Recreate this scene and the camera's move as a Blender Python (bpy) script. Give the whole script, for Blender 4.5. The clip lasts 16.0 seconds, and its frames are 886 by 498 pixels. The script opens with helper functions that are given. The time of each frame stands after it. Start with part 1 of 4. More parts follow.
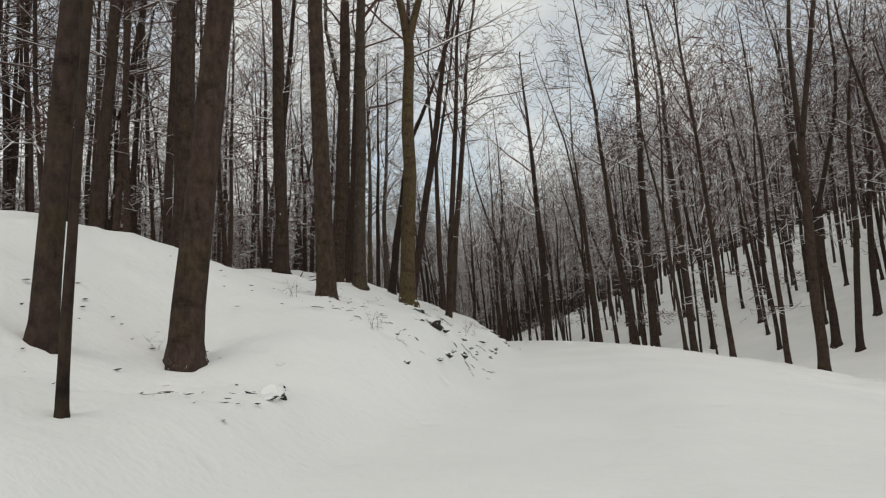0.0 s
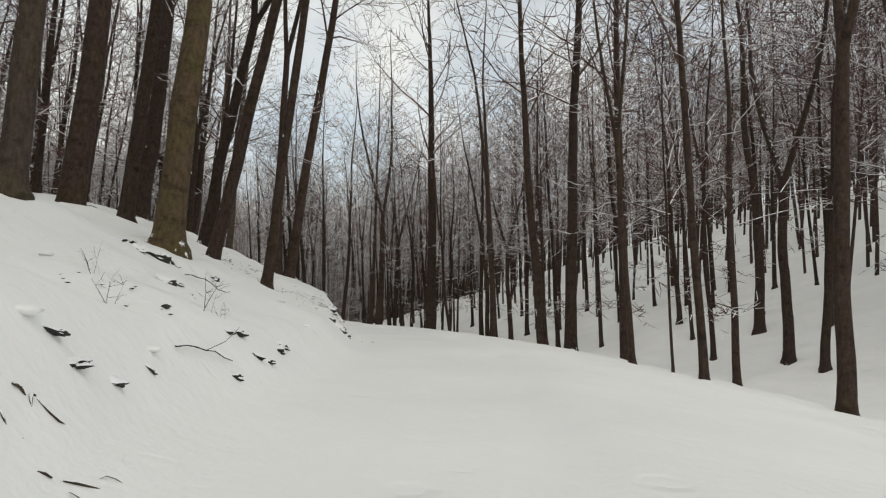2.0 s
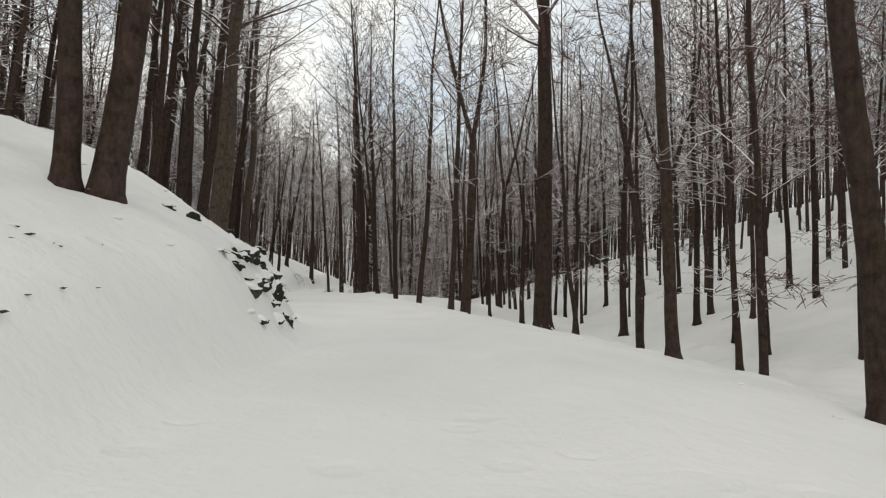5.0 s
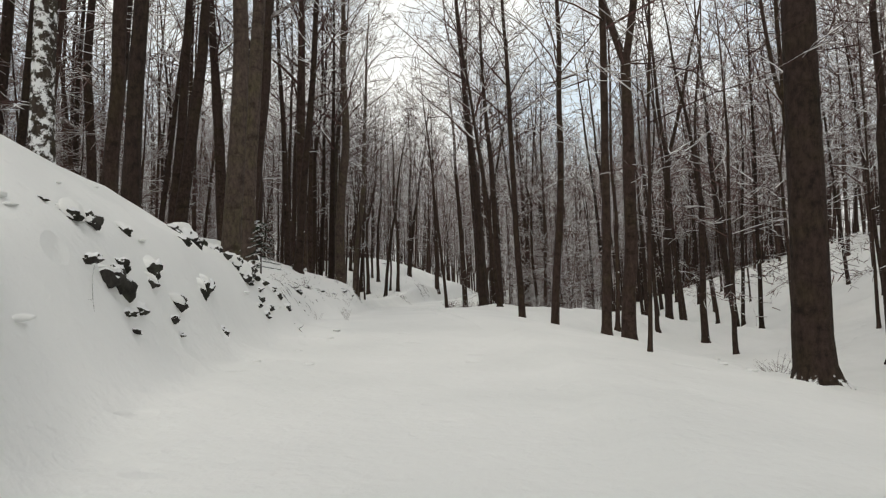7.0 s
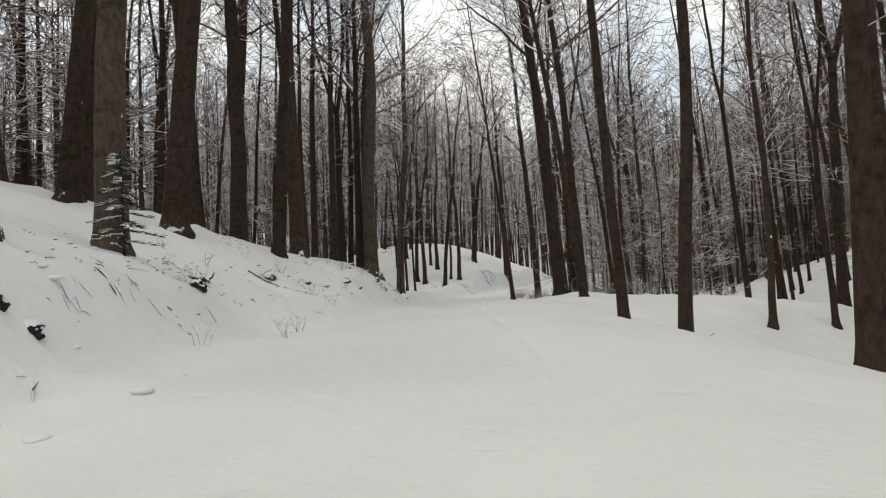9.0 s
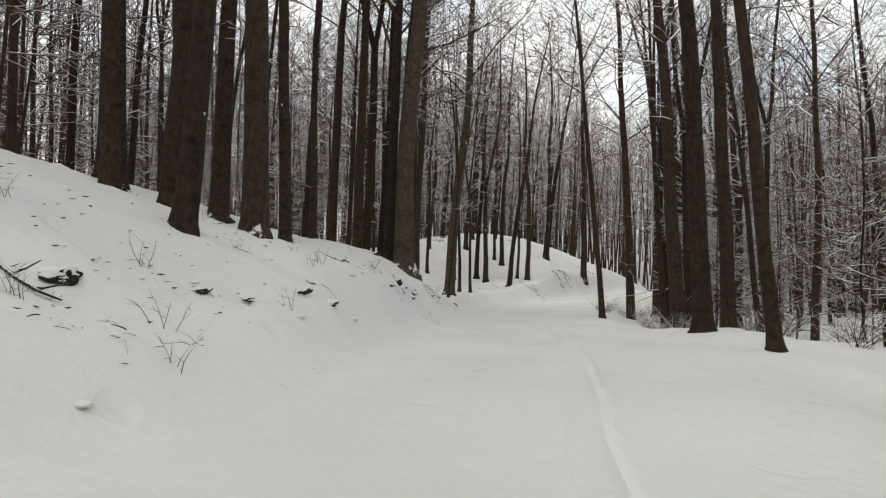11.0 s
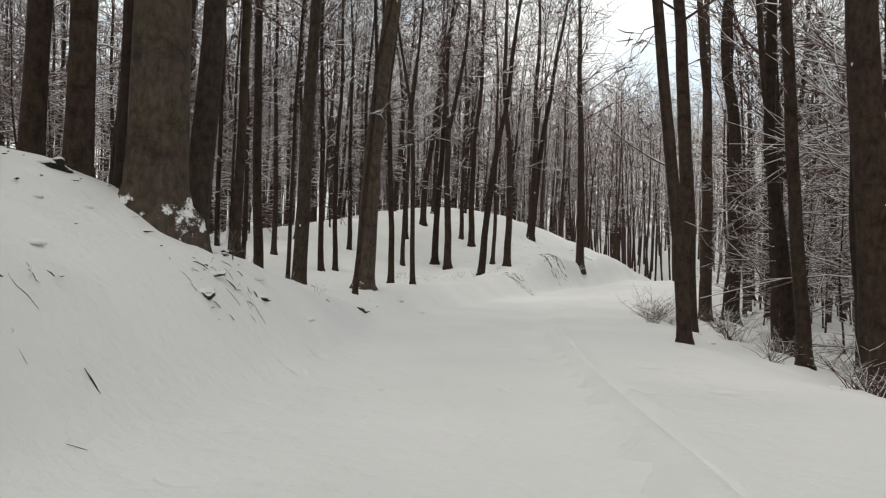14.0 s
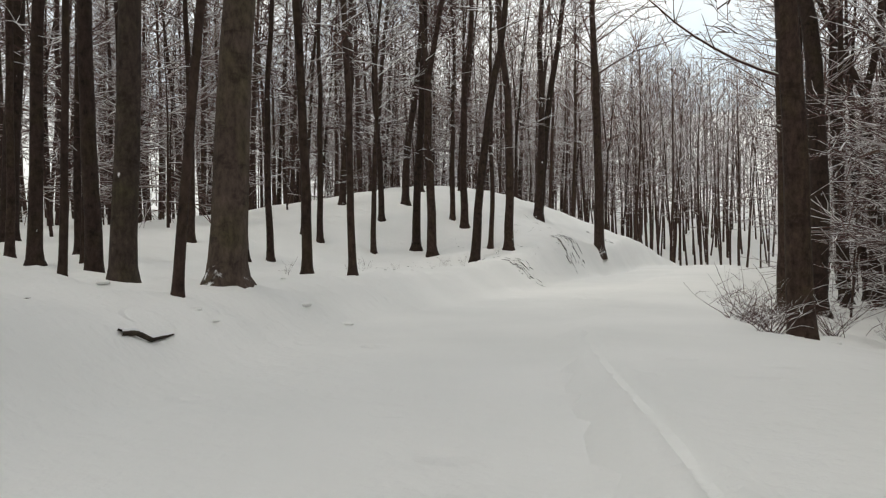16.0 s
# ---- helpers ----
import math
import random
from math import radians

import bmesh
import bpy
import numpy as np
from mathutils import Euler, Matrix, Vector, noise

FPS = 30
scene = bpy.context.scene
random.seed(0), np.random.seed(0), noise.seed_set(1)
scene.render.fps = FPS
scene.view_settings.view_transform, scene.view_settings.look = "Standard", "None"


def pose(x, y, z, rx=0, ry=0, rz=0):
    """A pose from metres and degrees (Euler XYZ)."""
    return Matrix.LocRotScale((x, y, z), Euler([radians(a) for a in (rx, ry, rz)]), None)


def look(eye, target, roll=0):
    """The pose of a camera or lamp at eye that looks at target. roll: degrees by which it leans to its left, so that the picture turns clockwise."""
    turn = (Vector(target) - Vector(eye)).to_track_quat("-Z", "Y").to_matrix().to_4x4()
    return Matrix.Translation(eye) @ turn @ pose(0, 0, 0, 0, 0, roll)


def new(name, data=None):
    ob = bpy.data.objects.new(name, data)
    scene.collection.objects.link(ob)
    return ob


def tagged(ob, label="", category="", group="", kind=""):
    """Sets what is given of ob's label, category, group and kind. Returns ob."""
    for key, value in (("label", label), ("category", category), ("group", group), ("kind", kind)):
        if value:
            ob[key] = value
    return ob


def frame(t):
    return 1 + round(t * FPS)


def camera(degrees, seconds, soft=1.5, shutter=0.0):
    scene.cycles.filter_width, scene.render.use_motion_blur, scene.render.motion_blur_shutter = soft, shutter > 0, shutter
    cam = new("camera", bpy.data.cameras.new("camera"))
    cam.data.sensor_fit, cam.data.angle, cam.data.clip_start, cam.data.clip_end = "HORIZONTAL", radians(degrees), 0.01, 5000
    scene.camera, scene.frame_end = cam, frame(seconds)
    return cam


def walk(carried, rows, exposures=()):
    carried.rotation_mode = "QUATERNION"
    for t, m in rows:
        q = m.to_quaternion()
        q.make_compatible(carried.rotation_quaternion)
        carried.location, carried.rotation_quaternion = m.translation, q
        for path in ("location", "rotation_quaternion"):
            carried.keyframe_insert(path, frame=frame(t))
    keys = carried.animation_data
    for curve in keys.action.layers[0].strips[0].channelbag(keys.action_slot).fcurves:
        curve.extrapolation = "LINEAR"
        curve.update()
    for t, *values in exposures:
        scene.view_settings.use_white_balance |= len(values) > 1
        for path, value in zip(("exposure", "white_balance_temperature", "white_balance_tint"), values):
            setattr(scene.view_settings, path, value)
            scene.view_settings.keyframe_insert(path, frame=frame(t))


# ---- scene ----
cam = camera(68.03, 16.0, 1.2)
PATH = [
    (0, (0.026, -0.054, 1.421), (0.001, 1.930, 1.669), -3.48),
    (0.5, (0.231, 2.708, 1.316), (0.350, 4.694, 1.523), -1.78),
    (1, (0.749, 5.594, 1.298), (0.976, 7.573, 1.476), -2.48),
    (1.5, (1.338, 8.224, 1.221), (1.639, 10.193, 1.397), -1.65),
    (2, (2.001, 11.037, 1.377), (2.287, 13.008, 1.557), 0.88),
    (2.5, (2.641, 13.660, 1.524), (2.818, 15.650, 1.614), 1.01),
    (3, (3.327, 16.375, 1.449), (3.431, 18.372, 1.496), 3.61),
    (3.5, (3.889, 19.000, 1.398), (3.908, 20.998, 1.490), 2.76),
    (3.7, (4.134, 20.114, 1.417), (4.115, 22.112, 1.501), 3.0),
    (5.8, (4.631, 32.834, 1.582), (4.471, 34.826, 1.666), -0.46),
    (6, (4.577, 33.933, 1.583), (4.373, 35.920, 1.677), -0.75),
    (6.5, (4.427, 36.599, 1.562), (4.059, 38.562, 1.683), -0.85),
    (7, (4.000, 39.446, 1.536), (3.498, 41.379, 1.637), -1.10),
    (7.5, (3.571, 41.942, 1.457), (2.994, 43.852, 1.597), -0.73),
    (8, (3.096, 44.652, 1.447), (2.429, 46.528, 1.644), 0.11),
    (8.5, (2.593, 47.247, 1.423), (1.892, 49.117, 1.536), -1.82),
    (9, (2.079, 49.796, 1.301), (1.356, 51.660, 1.375), -3.23),
    (9.2, (1.728, 50.854, 1.237), (0.970, 52.705, 1.224), -4.59),
    (11.3, (-2.082, 60.907, 1.639), (-2.998, 62.683, 1.707), 1.34),
    (11.5, (-2.428, 61.856, 1.610), (-3.323, 63.643, 1.685), 1.56),
    (12, (-3.389, 64.407, 1.505), (-4.302, 66.185, 1.586), 1.24),
    (12.5, (-4.244, 66.709, 1.440), (-5.147, 68.492, 1.513), 0.27),
    (13, (-5.287, 69.301, 1.302), (-6.171, 71.094, 1.366), 2.27),
    (13.5, (-6.177, 71.660, 1.178), (-7.020, 73.473, 1.231), 1.06),
    (14, (-7.058, 74.090, 1.036), (-7.903, 75.903, 1.061), 1.05),
    (14.5, (-7.798, 76.251, 0.919), (-8.622, 78.074, 0.919), -0.78),
    (15, (-8.082, 77.898, 0.755), (-8.970, 79.689, 0.796), -0.10),
    (15.5, (-8.716, 79.803, 0.645), (-9.606, 81.594, 0.683), -0.26),
    (16, (-9.404, 81.798, 0.604), (-10.276, 83.599, 0.611), -0.74),
]
walk(cam, [(t, look(eye, target, roll)) for t, eye, target, roll in PATH], [(0, -0.25, 7250, 5.5), (1.5, -0.14, 7250, 5.5), (3.0, 0.03, 7250, 5.5), (6.5, 0.17, 7250, 5.5), (9, 0.21, 7250, 5.5), (12.5, 0.38, 7250, 5.5), (16, 0.4, 7250, 5.5)])

# ---- light ----
world = bpy.data.worlds.new("overcast_sky")
scene.world = world
world.use_nodes = True
wn, wl = world.node_tree.nodes, world.node_tree.links
wn.clear()
sky = wn.new("ShaderNodeTexSky")
sky.sky_type, sky.sun_disc = "NISHITA", False
sky.sun_elevation, sky.sun_rotation = radians(28), radians(150)
sky_bg = wn.new("ShaderNodeBackground")
sky_bg.inputs["Strength"].default_value = 0.15
cloud_bg = wn.new("ShaderNodeBackground")
cloud_bg.inputs["Color"].default_value = (0.93, 0.96, 1.03, 1)
cloud_bg.inputs["Strength"].default_value = 1.02
sky_co = wn.new("ShaderNodeTexCoord")
cloud = wn.new("ShaderNodeTexNoise")
cloud.inputs["Scale"].default_value, cloud.inputs["Detail"].default_value = 3.0, 6.0
cloud_ramp = wn.new("ShaderNodeValToRGB")
cloud_ramp.color_ramp.elements[0].position, cloud_ramp.color_ramp.elements[0].color = 0.40, (0.5, 0.5, 0.5, 1)
cloud_ramp.color_ramp.elements[1].position, cloud_ramp.color_ramp.elements[1].color = 0.60, (1, 1, 1, 1)
cloud_mix = wn.new("ShaderNodeMixShader")
world_out = wn.new("ShaderNodeOutputWorld")
wl.new(sky.outputs[0], sky_bg.inputs["Color"])
wl.new(sky_co.outputs["Generated"], cloud.inputs["Vector"])
wl.new(cloud.outputs["Fac"], cloud_ramp.inputs[0])
wl.new(cloud_ramp.outputs[0], cloud_mix.inputs[0])
wl.new(sky_bg.outputs[0], cloud_mix.inputs[1])
wl.new(cloud_bg.outputs[0], cloud_mix.inputs[2])
wl.new(cloud_mix.outputs[0], world_out.inputs[0])

sun_data = bpy.data.lights.new("sun", "SUN")
sun_data.energy, sun_data.angle, sun_data.color = 0.6, radians(25), (1.0, 0.96, 0.9)
sun = new("sun", sun_data)
sun.matrix_world = look((0, 0, 60), (12, 24, 0))


# ---- materials ----
def material(name):
    m = bpy.data.materials.new(name)
    m.use_nodes = True
    nodes, links = m.node_tree.nodes, m.node_tree.links
    return m, nodes, links, nodes["Principled BSDF"]


def noise_node(nodes, links, scale, detail=4.0, rough=0.55, vector=None):
    n = nodes.new("ShaderNodeTexNoise")
    n.inputs["Scale"].default_value, n.inputs["Detail"].default_value, n.inputs["Roughness"].default_value = scale, detail, rough
    if vector:
        links.new(vector, n.inputs["Vector"])
    return n


def ramp(nodes, links, source, stops):
    r = nodes.new("ShaderNodeValToRGB")
    while len(r.color_ramp.elements) < len(stops):
        r.color_ramp.elements.new(0.5)
    for e, (p, c) in zip(r.color_ramp.elements, stops):
        e.position, e.color = p, (*c, 1)
    links.new(source, r.inputs[0])
    return r


def math_node(nodes, links, op, a, b):
    n = nodes.new("ShaderNodeMath")
    n.operation = op
    for k, v in enumerate((a, b)):
        if isinstance(v, (int, float)):
            n.inputs[k].default_value = v
        else:
            links.new(v, n.inputs[k])
    return n.outputs[0]


def snow_material():
    m, nodes, links, bsdf = material("snow")
    pos = nodes.new("ShaderNodeNewGeometry").outputs["Position"]
    broad = noise_node(nodes, links, 0.35, 3, 0.5, pos)
    fine = noise_node(nodes, links, 9.0, 5, 0.6, pos)
    tone = ramp(nodes, links, broad.outputs["Fac"], [(0.3, (0.80, 0.81, 0.80)), (0.7, (0.87, 0.875, 0.865))])
    links.new(tone.outputs[0], bsdf.inputs["Base Color"])
    bsdf.inputs["Roughness"].default_value = 0.75
    bsdf.inputs["Specular IOR Level"].default_value = 0.25
    lumps = noise_node(nodes, links, 2.2, 4, 0.5, pos)
    dent = nodes.new("ShaderNodeTexVoronoi")
    dent.inputs["Scale"].default_value = 1.15
    links.new(pos, dent.inputs["Vector"])
    dent_dip = ramp(nodes, links, dent.outputs["Distance"], [(0.04, (0, 0, 0)), (0.22, (1, 1, 1))])
    where = noise_node(nodes, links, 0.6, 2, 0.5, pos)
    spare = ramp(nodes, links, where.outputs["Fac"], [(0.5, (1, 1, 1)), (0.62, (0, 0, 0))])
    dips = math_node(nodes, links, "MAXIMUM", dent_dip.outputs[0], spare.outputs[0])
    relief = math_node(nodes, links, "ADD", math_node(nodes, links, "MULTIPLY", lumps.outputs["Fac"], 2.5), fine.outputs["Fac"])
    relief = math_node(nodes, links, "ADD", relief, math_node(nodes, links, "MULTIPLY", dips, 3.0))
    bump = nodes.new("ShaderNodeBump")
    bump.inputs["Strength"].default_value, bump.inputs["Distance"].default_value = 0.34, 0.04
    links.new(relief, bump.inputs["Height"])
    links.new(bump.outputs[0], bsdf.inputs["Normal"])
    return m


def bark_material(name, dark, light, snow_at, green=0.0, spots=0.0, blend=0.08):
    """Bark with lichen tones; snow lies where the surface faces up and in blown flecks."""
    m, nodes, links, bsdf = material(name)
    geo = nodes.new("ShaderNodeNewGeometry")
    info = nodes.new("ShaderNodeObjectInfo")
    stretch = nodes.new("ShaderNodeMapping")
    stretch.inputs["Scale"].default_value = (1, 1, 0.5)
    links.new(geo.outputs["Position"], stretch.inputs["Vector"])
    grain = noise_node(nodes, links, 11.0, 6, 0.7, stretch.outputs[0])
    patch = noise_node(nodes, links, 1.6, 4, 0.6, geo.outputs["Position"])
    ring_map = nodes.new("ShaderNodeMapping")
    ring_map.inputs["Scale"].default_value = (0.9, 0.9, 1.7)
    links.new(geo.outputs["Position"], ring_map.inputs["Vector"])
    rings = noise_node(nodes, links, 2.2, 5, 0.7, ring_map.outputs[0])
    ring_tone = ramp(nodes, links, rings.outputs["Fac"], [(0.33, (0.52, 0.50, 0.48)), (0.48, (1, 1, 1))])
    base = ramp(nodes, links, grain.outputs["Fac"], [(0.3, dark), (0.72, light)])
    col = nodes.new("ShaderNodeMix")
    col.data_type, col.blend_type = "RGBA", "MULTIPLY"
    col.inputs[0].default_value = 1.0
    links.new(base.outputs[0], col.inputs[6])
    links.new(ring_tone.outputs[0], col.inputs[7])
    lichen = ramp(nodes, links, patch.outputs["Fac"], [(0.45, (1, 1, 1)), (0.75, (1.0 + 0.1 * green, 1.15 + 0.25 * green, 0.8))])
    mul = nodes.new("ShaderNodeMix")
    mul.data_type, mul.blend_type = "RGBA", "MULTIPLY"
    mul.inputs[0].default_value = 1.0
    links.new(col.outputs[2], mul.inputs[6])
    links.new(lichen.outputs[0], mul.inputs[7])
    vary = nodes.new("ShaderNodeHueSaturation")
    links.new(mul.outputs[2], vary.inputs["Color"])
    links.new(math_node(nodes, links, "MULTIPLY_ADD", info.outputs["Random"], 0.5), vary.inputs["Value"])
    vary.inputs["Value"].links[0].from_node.inputs[2].default_value = 0.75
    xyz = nodes.new("ShaderNodeSeparateXYZ")
    links.new(geo.outputs["Normal"], xyz.inputs[0])
    fleck = noise_node(nodes, links, 5.0, 5, 0.7, geo.outputs["Position"])
    lump = math_node(nodes, links, "SUBTRACT", fleck.outputs["Fac"], 0.5)
    up = math_node(nodes, links, "ADD", xyz.outputs["Z"], math_node(nodes, links, "MULTIPLY", lump, 1.1))
    cover = ramp(nodes, links, up, [(snow_at, (0, 0, 0)), (min(snow_at + blend, 1.0), (1, 1, 1))])
    cover = cover.outputs[0]
    if spots:
        # snow caught on knots and scars: a few clumps up the stem
        knot_map = nodes.new("ShaderNodeMapping")
        knot_map.inputs["Scale"].default_value = (1.6, 1.6, 0.8)
        links.new(geo.outputs["Position"], knot_map.inputs["Vector"])
        knot = nodes.new("ShaderNodeTexVoronoi")
        knot.inputs["Scale"].default_value = 1.25
        links.new(knot_map.outputs[0], knot.inputs["Vector"])
        edge = math_node(nodes, links, "SUBTRACT", knot.outputs["Distance"], math_node(nodes, links, "MULTIPLY", lump, 0.30))
        caught = ramp(nodes, links, edge, [(spots, (1, 1, 1)), (spots * 1.5, (0, 0, 0))])
        cover = math_node(nodes, links, "MAXIMUM", cover, caught.outputs[0])
    mix = nodes.new("ShaderNodeMix")
    mix.data_type = "RGBA"
    links.new(cover, mix.inputs[0])
    links.new(vary.outputs[0], mix.inputs[6])
    mix.inputs[7].default_value = (0.84, 0.85, 0.86, 1)
    links.new(mix.outputs[2], bsdf.inputs["Base Color"])
    bsdf.inputs["Roughness"].default_value = 0.85
    bsdf.inputs["Specular IOR Level"].default_value = 0.2
    bump = nodes.new("ShaderNodeBump")
    bump.inputs["Strength"].default_value, bump.inputs["Distance"].default_value = 0.7, 0.03
    links.new(grain.outputs["Fac"], bump.inputs["Height"])
    links.new(bump.outputs[0], bsdf.inputs["Normal"])
    return m


SNOW = snow_material()
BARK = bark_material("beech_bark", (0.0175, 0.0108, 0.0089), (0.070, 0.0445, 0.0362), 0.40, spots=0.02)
BARK_TAN = bark_material("tan_beech_bark", (0.06, 0.042, 0.024), (0.15, 0.104, 0.062), 0.45, 0.3, 0.02)
BARK_GREY = bark_material("grey_beech_bark", (0.034, 0.024, 0.0195), (0.105, 0.077, 0.064), 0.40, spots=0.025)
BARK_SNOWY = bark_material("snow_plastered_bark", (0.02, 0.015, 0.012), (0.07, 0.053, 0.043), 0.02)
# Snowy twigs; base lightened and pinkened to put distance haze into far crowns.
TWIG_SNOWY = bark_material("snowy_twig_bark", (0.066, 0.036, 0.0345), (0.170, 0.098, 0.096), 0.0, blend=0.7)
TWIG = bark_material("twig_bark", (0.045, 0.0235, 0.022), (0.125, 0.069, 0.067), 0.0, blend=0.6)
# Palest twigs: aerial haze painted into the bark colour, under softly blended snow.
TWIG_HAZED = bark_material("hazed_far_twig_bark", (0.074, 0.042, 0.041), (0.19, 0.114, 0.111), 0.0, blend=0.9)
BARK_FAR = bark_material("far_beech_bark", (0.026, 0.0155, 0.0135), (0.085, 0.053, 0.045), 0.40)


# ---- ground ----
# Centre line of the road: x, y and height of its snow.
ROAD = [(-0.6, -45, 0.30), (-0.1, -20, 0.22), (0.9, 0, 0.15), (1.6, 5.5, 0.13), (2.9, 11, 0.2), (3.8, 16, 0.32), (4.6, 20, 0.33), (5.5, 27, 0.40),
        (5.5, 33, 0.42), (4.9, 39, 0.40), (4.0, 45, 0.33), (2.9, 50, 0.26), (1.0, 56, 0.30), (-1.2, 61, 0.42), (-3.4, 67, 0.30), (-5.3, 72, 0.06),
        (-7.0, 76.5, -0.2), (-8.3, 80.5, -0.4), (-9.8, 84.5, -0.55), (-11.4, 89, -0.62), (-12.6, 95, -0.75), (-13.4, 102, -0.85), (-13.8, 110, -0.85),
        (-13.8, 120, -0.75), (-13.5, 131, -0.65), (-12.0, 142, -1.6), (-8.0, 160, -4.0), (4.0, 200, -7.0)]


def line_samples():
    p = np.array(ROAD, float)
    s = np.r_[0, np.cumsum(np.hypot(*np.diff(p[:, :2], axis=0).T))]
    s -= s[2]
    fine = np.arange(s[0], s[-1], 0.5)
    out = np.stack([np.interp(fine, s, p[:, k]) for k in range(3)], 1)
    for _ in range(6):
        out[2:-2] = (out[:-4] + out[1:-3] + out[2:-2] + out[3:-1] + out[4:]) / 5
    return fine, out


LINE_S, LINE = line_samples()
LINE_D = np.gradient(LINE[:, :2], axis=0)
LINE_D /= np.hypot(*LINE_D.T)[:, None]


def road_place(x, y):
    """Way along the road, offset to its right and the road's height, for arrays of places."""
    x, y = np.atleast_1d(x).astype(float), np.atleast_1d(y).astype(float)
    s, d, z = np.empty_like(x), np.empty_like(x), np.empty_like(x)
    for a in range(0, len(x), 4000):
        b = slice(a, a + 4000)
        ox, oy = x[b, None] - LINE[:, 0], y[b, None] - LINE[:, 1]
        k = np.argmin(ox * ox + oy * oy, axis=1)
        r = np.arange(len(k))
        dist = np.hypot(ox[r, k], oy[r, k])
        side = np.sign(LINE_D[k, 1] * ox[r, k] - LINE_D[k, 0] * oy[r, k])
        s[b], d[b], z[b] = LINE_S[k], dist * side, LINE[k, 2]
    return s, d, z


def smooth(a, lo, hi):
    t = np.clip((a - lo) / (hi - lo), 0, 1)
    return t * t * (3 - 2 * t)


def soft_max(a, b, k):
    return 0.5 * (a + b + np.sqrt((a - b) ** 2 + k * k))


def waves(x, y, size, seed):
    """Smooth unevenness of about that size, in -1 to 1."""
    rng = np.random.RandomState(seed)
    out = np.zeros_like(x)
    for _ in range(7):
        a, f, p = rng.uniform(0, 6.283), rng.uniform(0.6, 1.7) * 6.283 / size, rng.uniform(0, 6.283)
        out += np.sin((x * math.cos(a) + y * math.sin(a)) * f + p)
    return out / 4.5


SWELLS = []


def swell(at, side, dz, half, wide):
    """A swell or hollow: way along the road, offset to its right, height, half length, half width."""
    SWELLS.append((at, side, dz, half, wide))


swell(12.5, -4.6, 0.32, 3.0, 2.0)
swell(10.0, -4.9, 0.25, 1.2, 0.9)
swell(7.0, -6.1, -0.55, 2.2, 1.4)
swell(8.5, -9.5, 0.5, 4.0, 1.8)
swell(14.3, -10.8, -0.45, 2.0, 1.4)
swell(16.6, -8.7, 0.42, 1.5, 1.3)
swell(13.5, -6.2, -0.2, 1.4, 0.9)
swell(25.5, -7.1, 0.12, 2.5, 1.2)
swell(27.5, -9.6, 0.4, 2.5, 1.6)
swell(39.0, -8.3, -0.42, 3.0, 1.8)
swell(37.0, -13.5, 0.35, 4.0, 2.5)
swell(21.0, -7.9, 0.5, 1.8, 1.3)
swell(79.0, -10.4, -0.58, 4.0, 2.2)
swell(53.0, -6.9, 0.24, 3.5, 1.2)
swell(75.5, -12.8, -0.45, 5.0, 2.5)
swell(84.0, -6.2, 0.5, 1.7, 1.5)
swell(93.5, 4.0, 0.2, 2.0, 1.2)
swell(48.5, -8.2, 0.55, 4.0, 2.0)
swell(62.5, -6.6, -0.2, 2.6, 1.4)
swell(68.0, -4.9, -0.5, 2.0, 1.1)
swell(77.0, -4.4, 0.3, 2.6, 1.0)
swell(74.3, 4.0, -0.25, 1.0, 1.6)
swell(66.5, 4.8, -0.4, 3.0, 1.4)
swell(86.5, 5.2, -0.32, 3.2, 1.5)
swell(98.5, 4.3, -0.35, 4.0, 1.0)
swell(109.0, -9.6, -1.05, 4.5, 2.2)
swell(109.5, -6.4, -0.35, 2.5, 1.1)
swell(126.0, -5.0, -1.0, 4.0, 1.5)
swell(83.0, 19.0, -1.2, 8.0, 4.0)


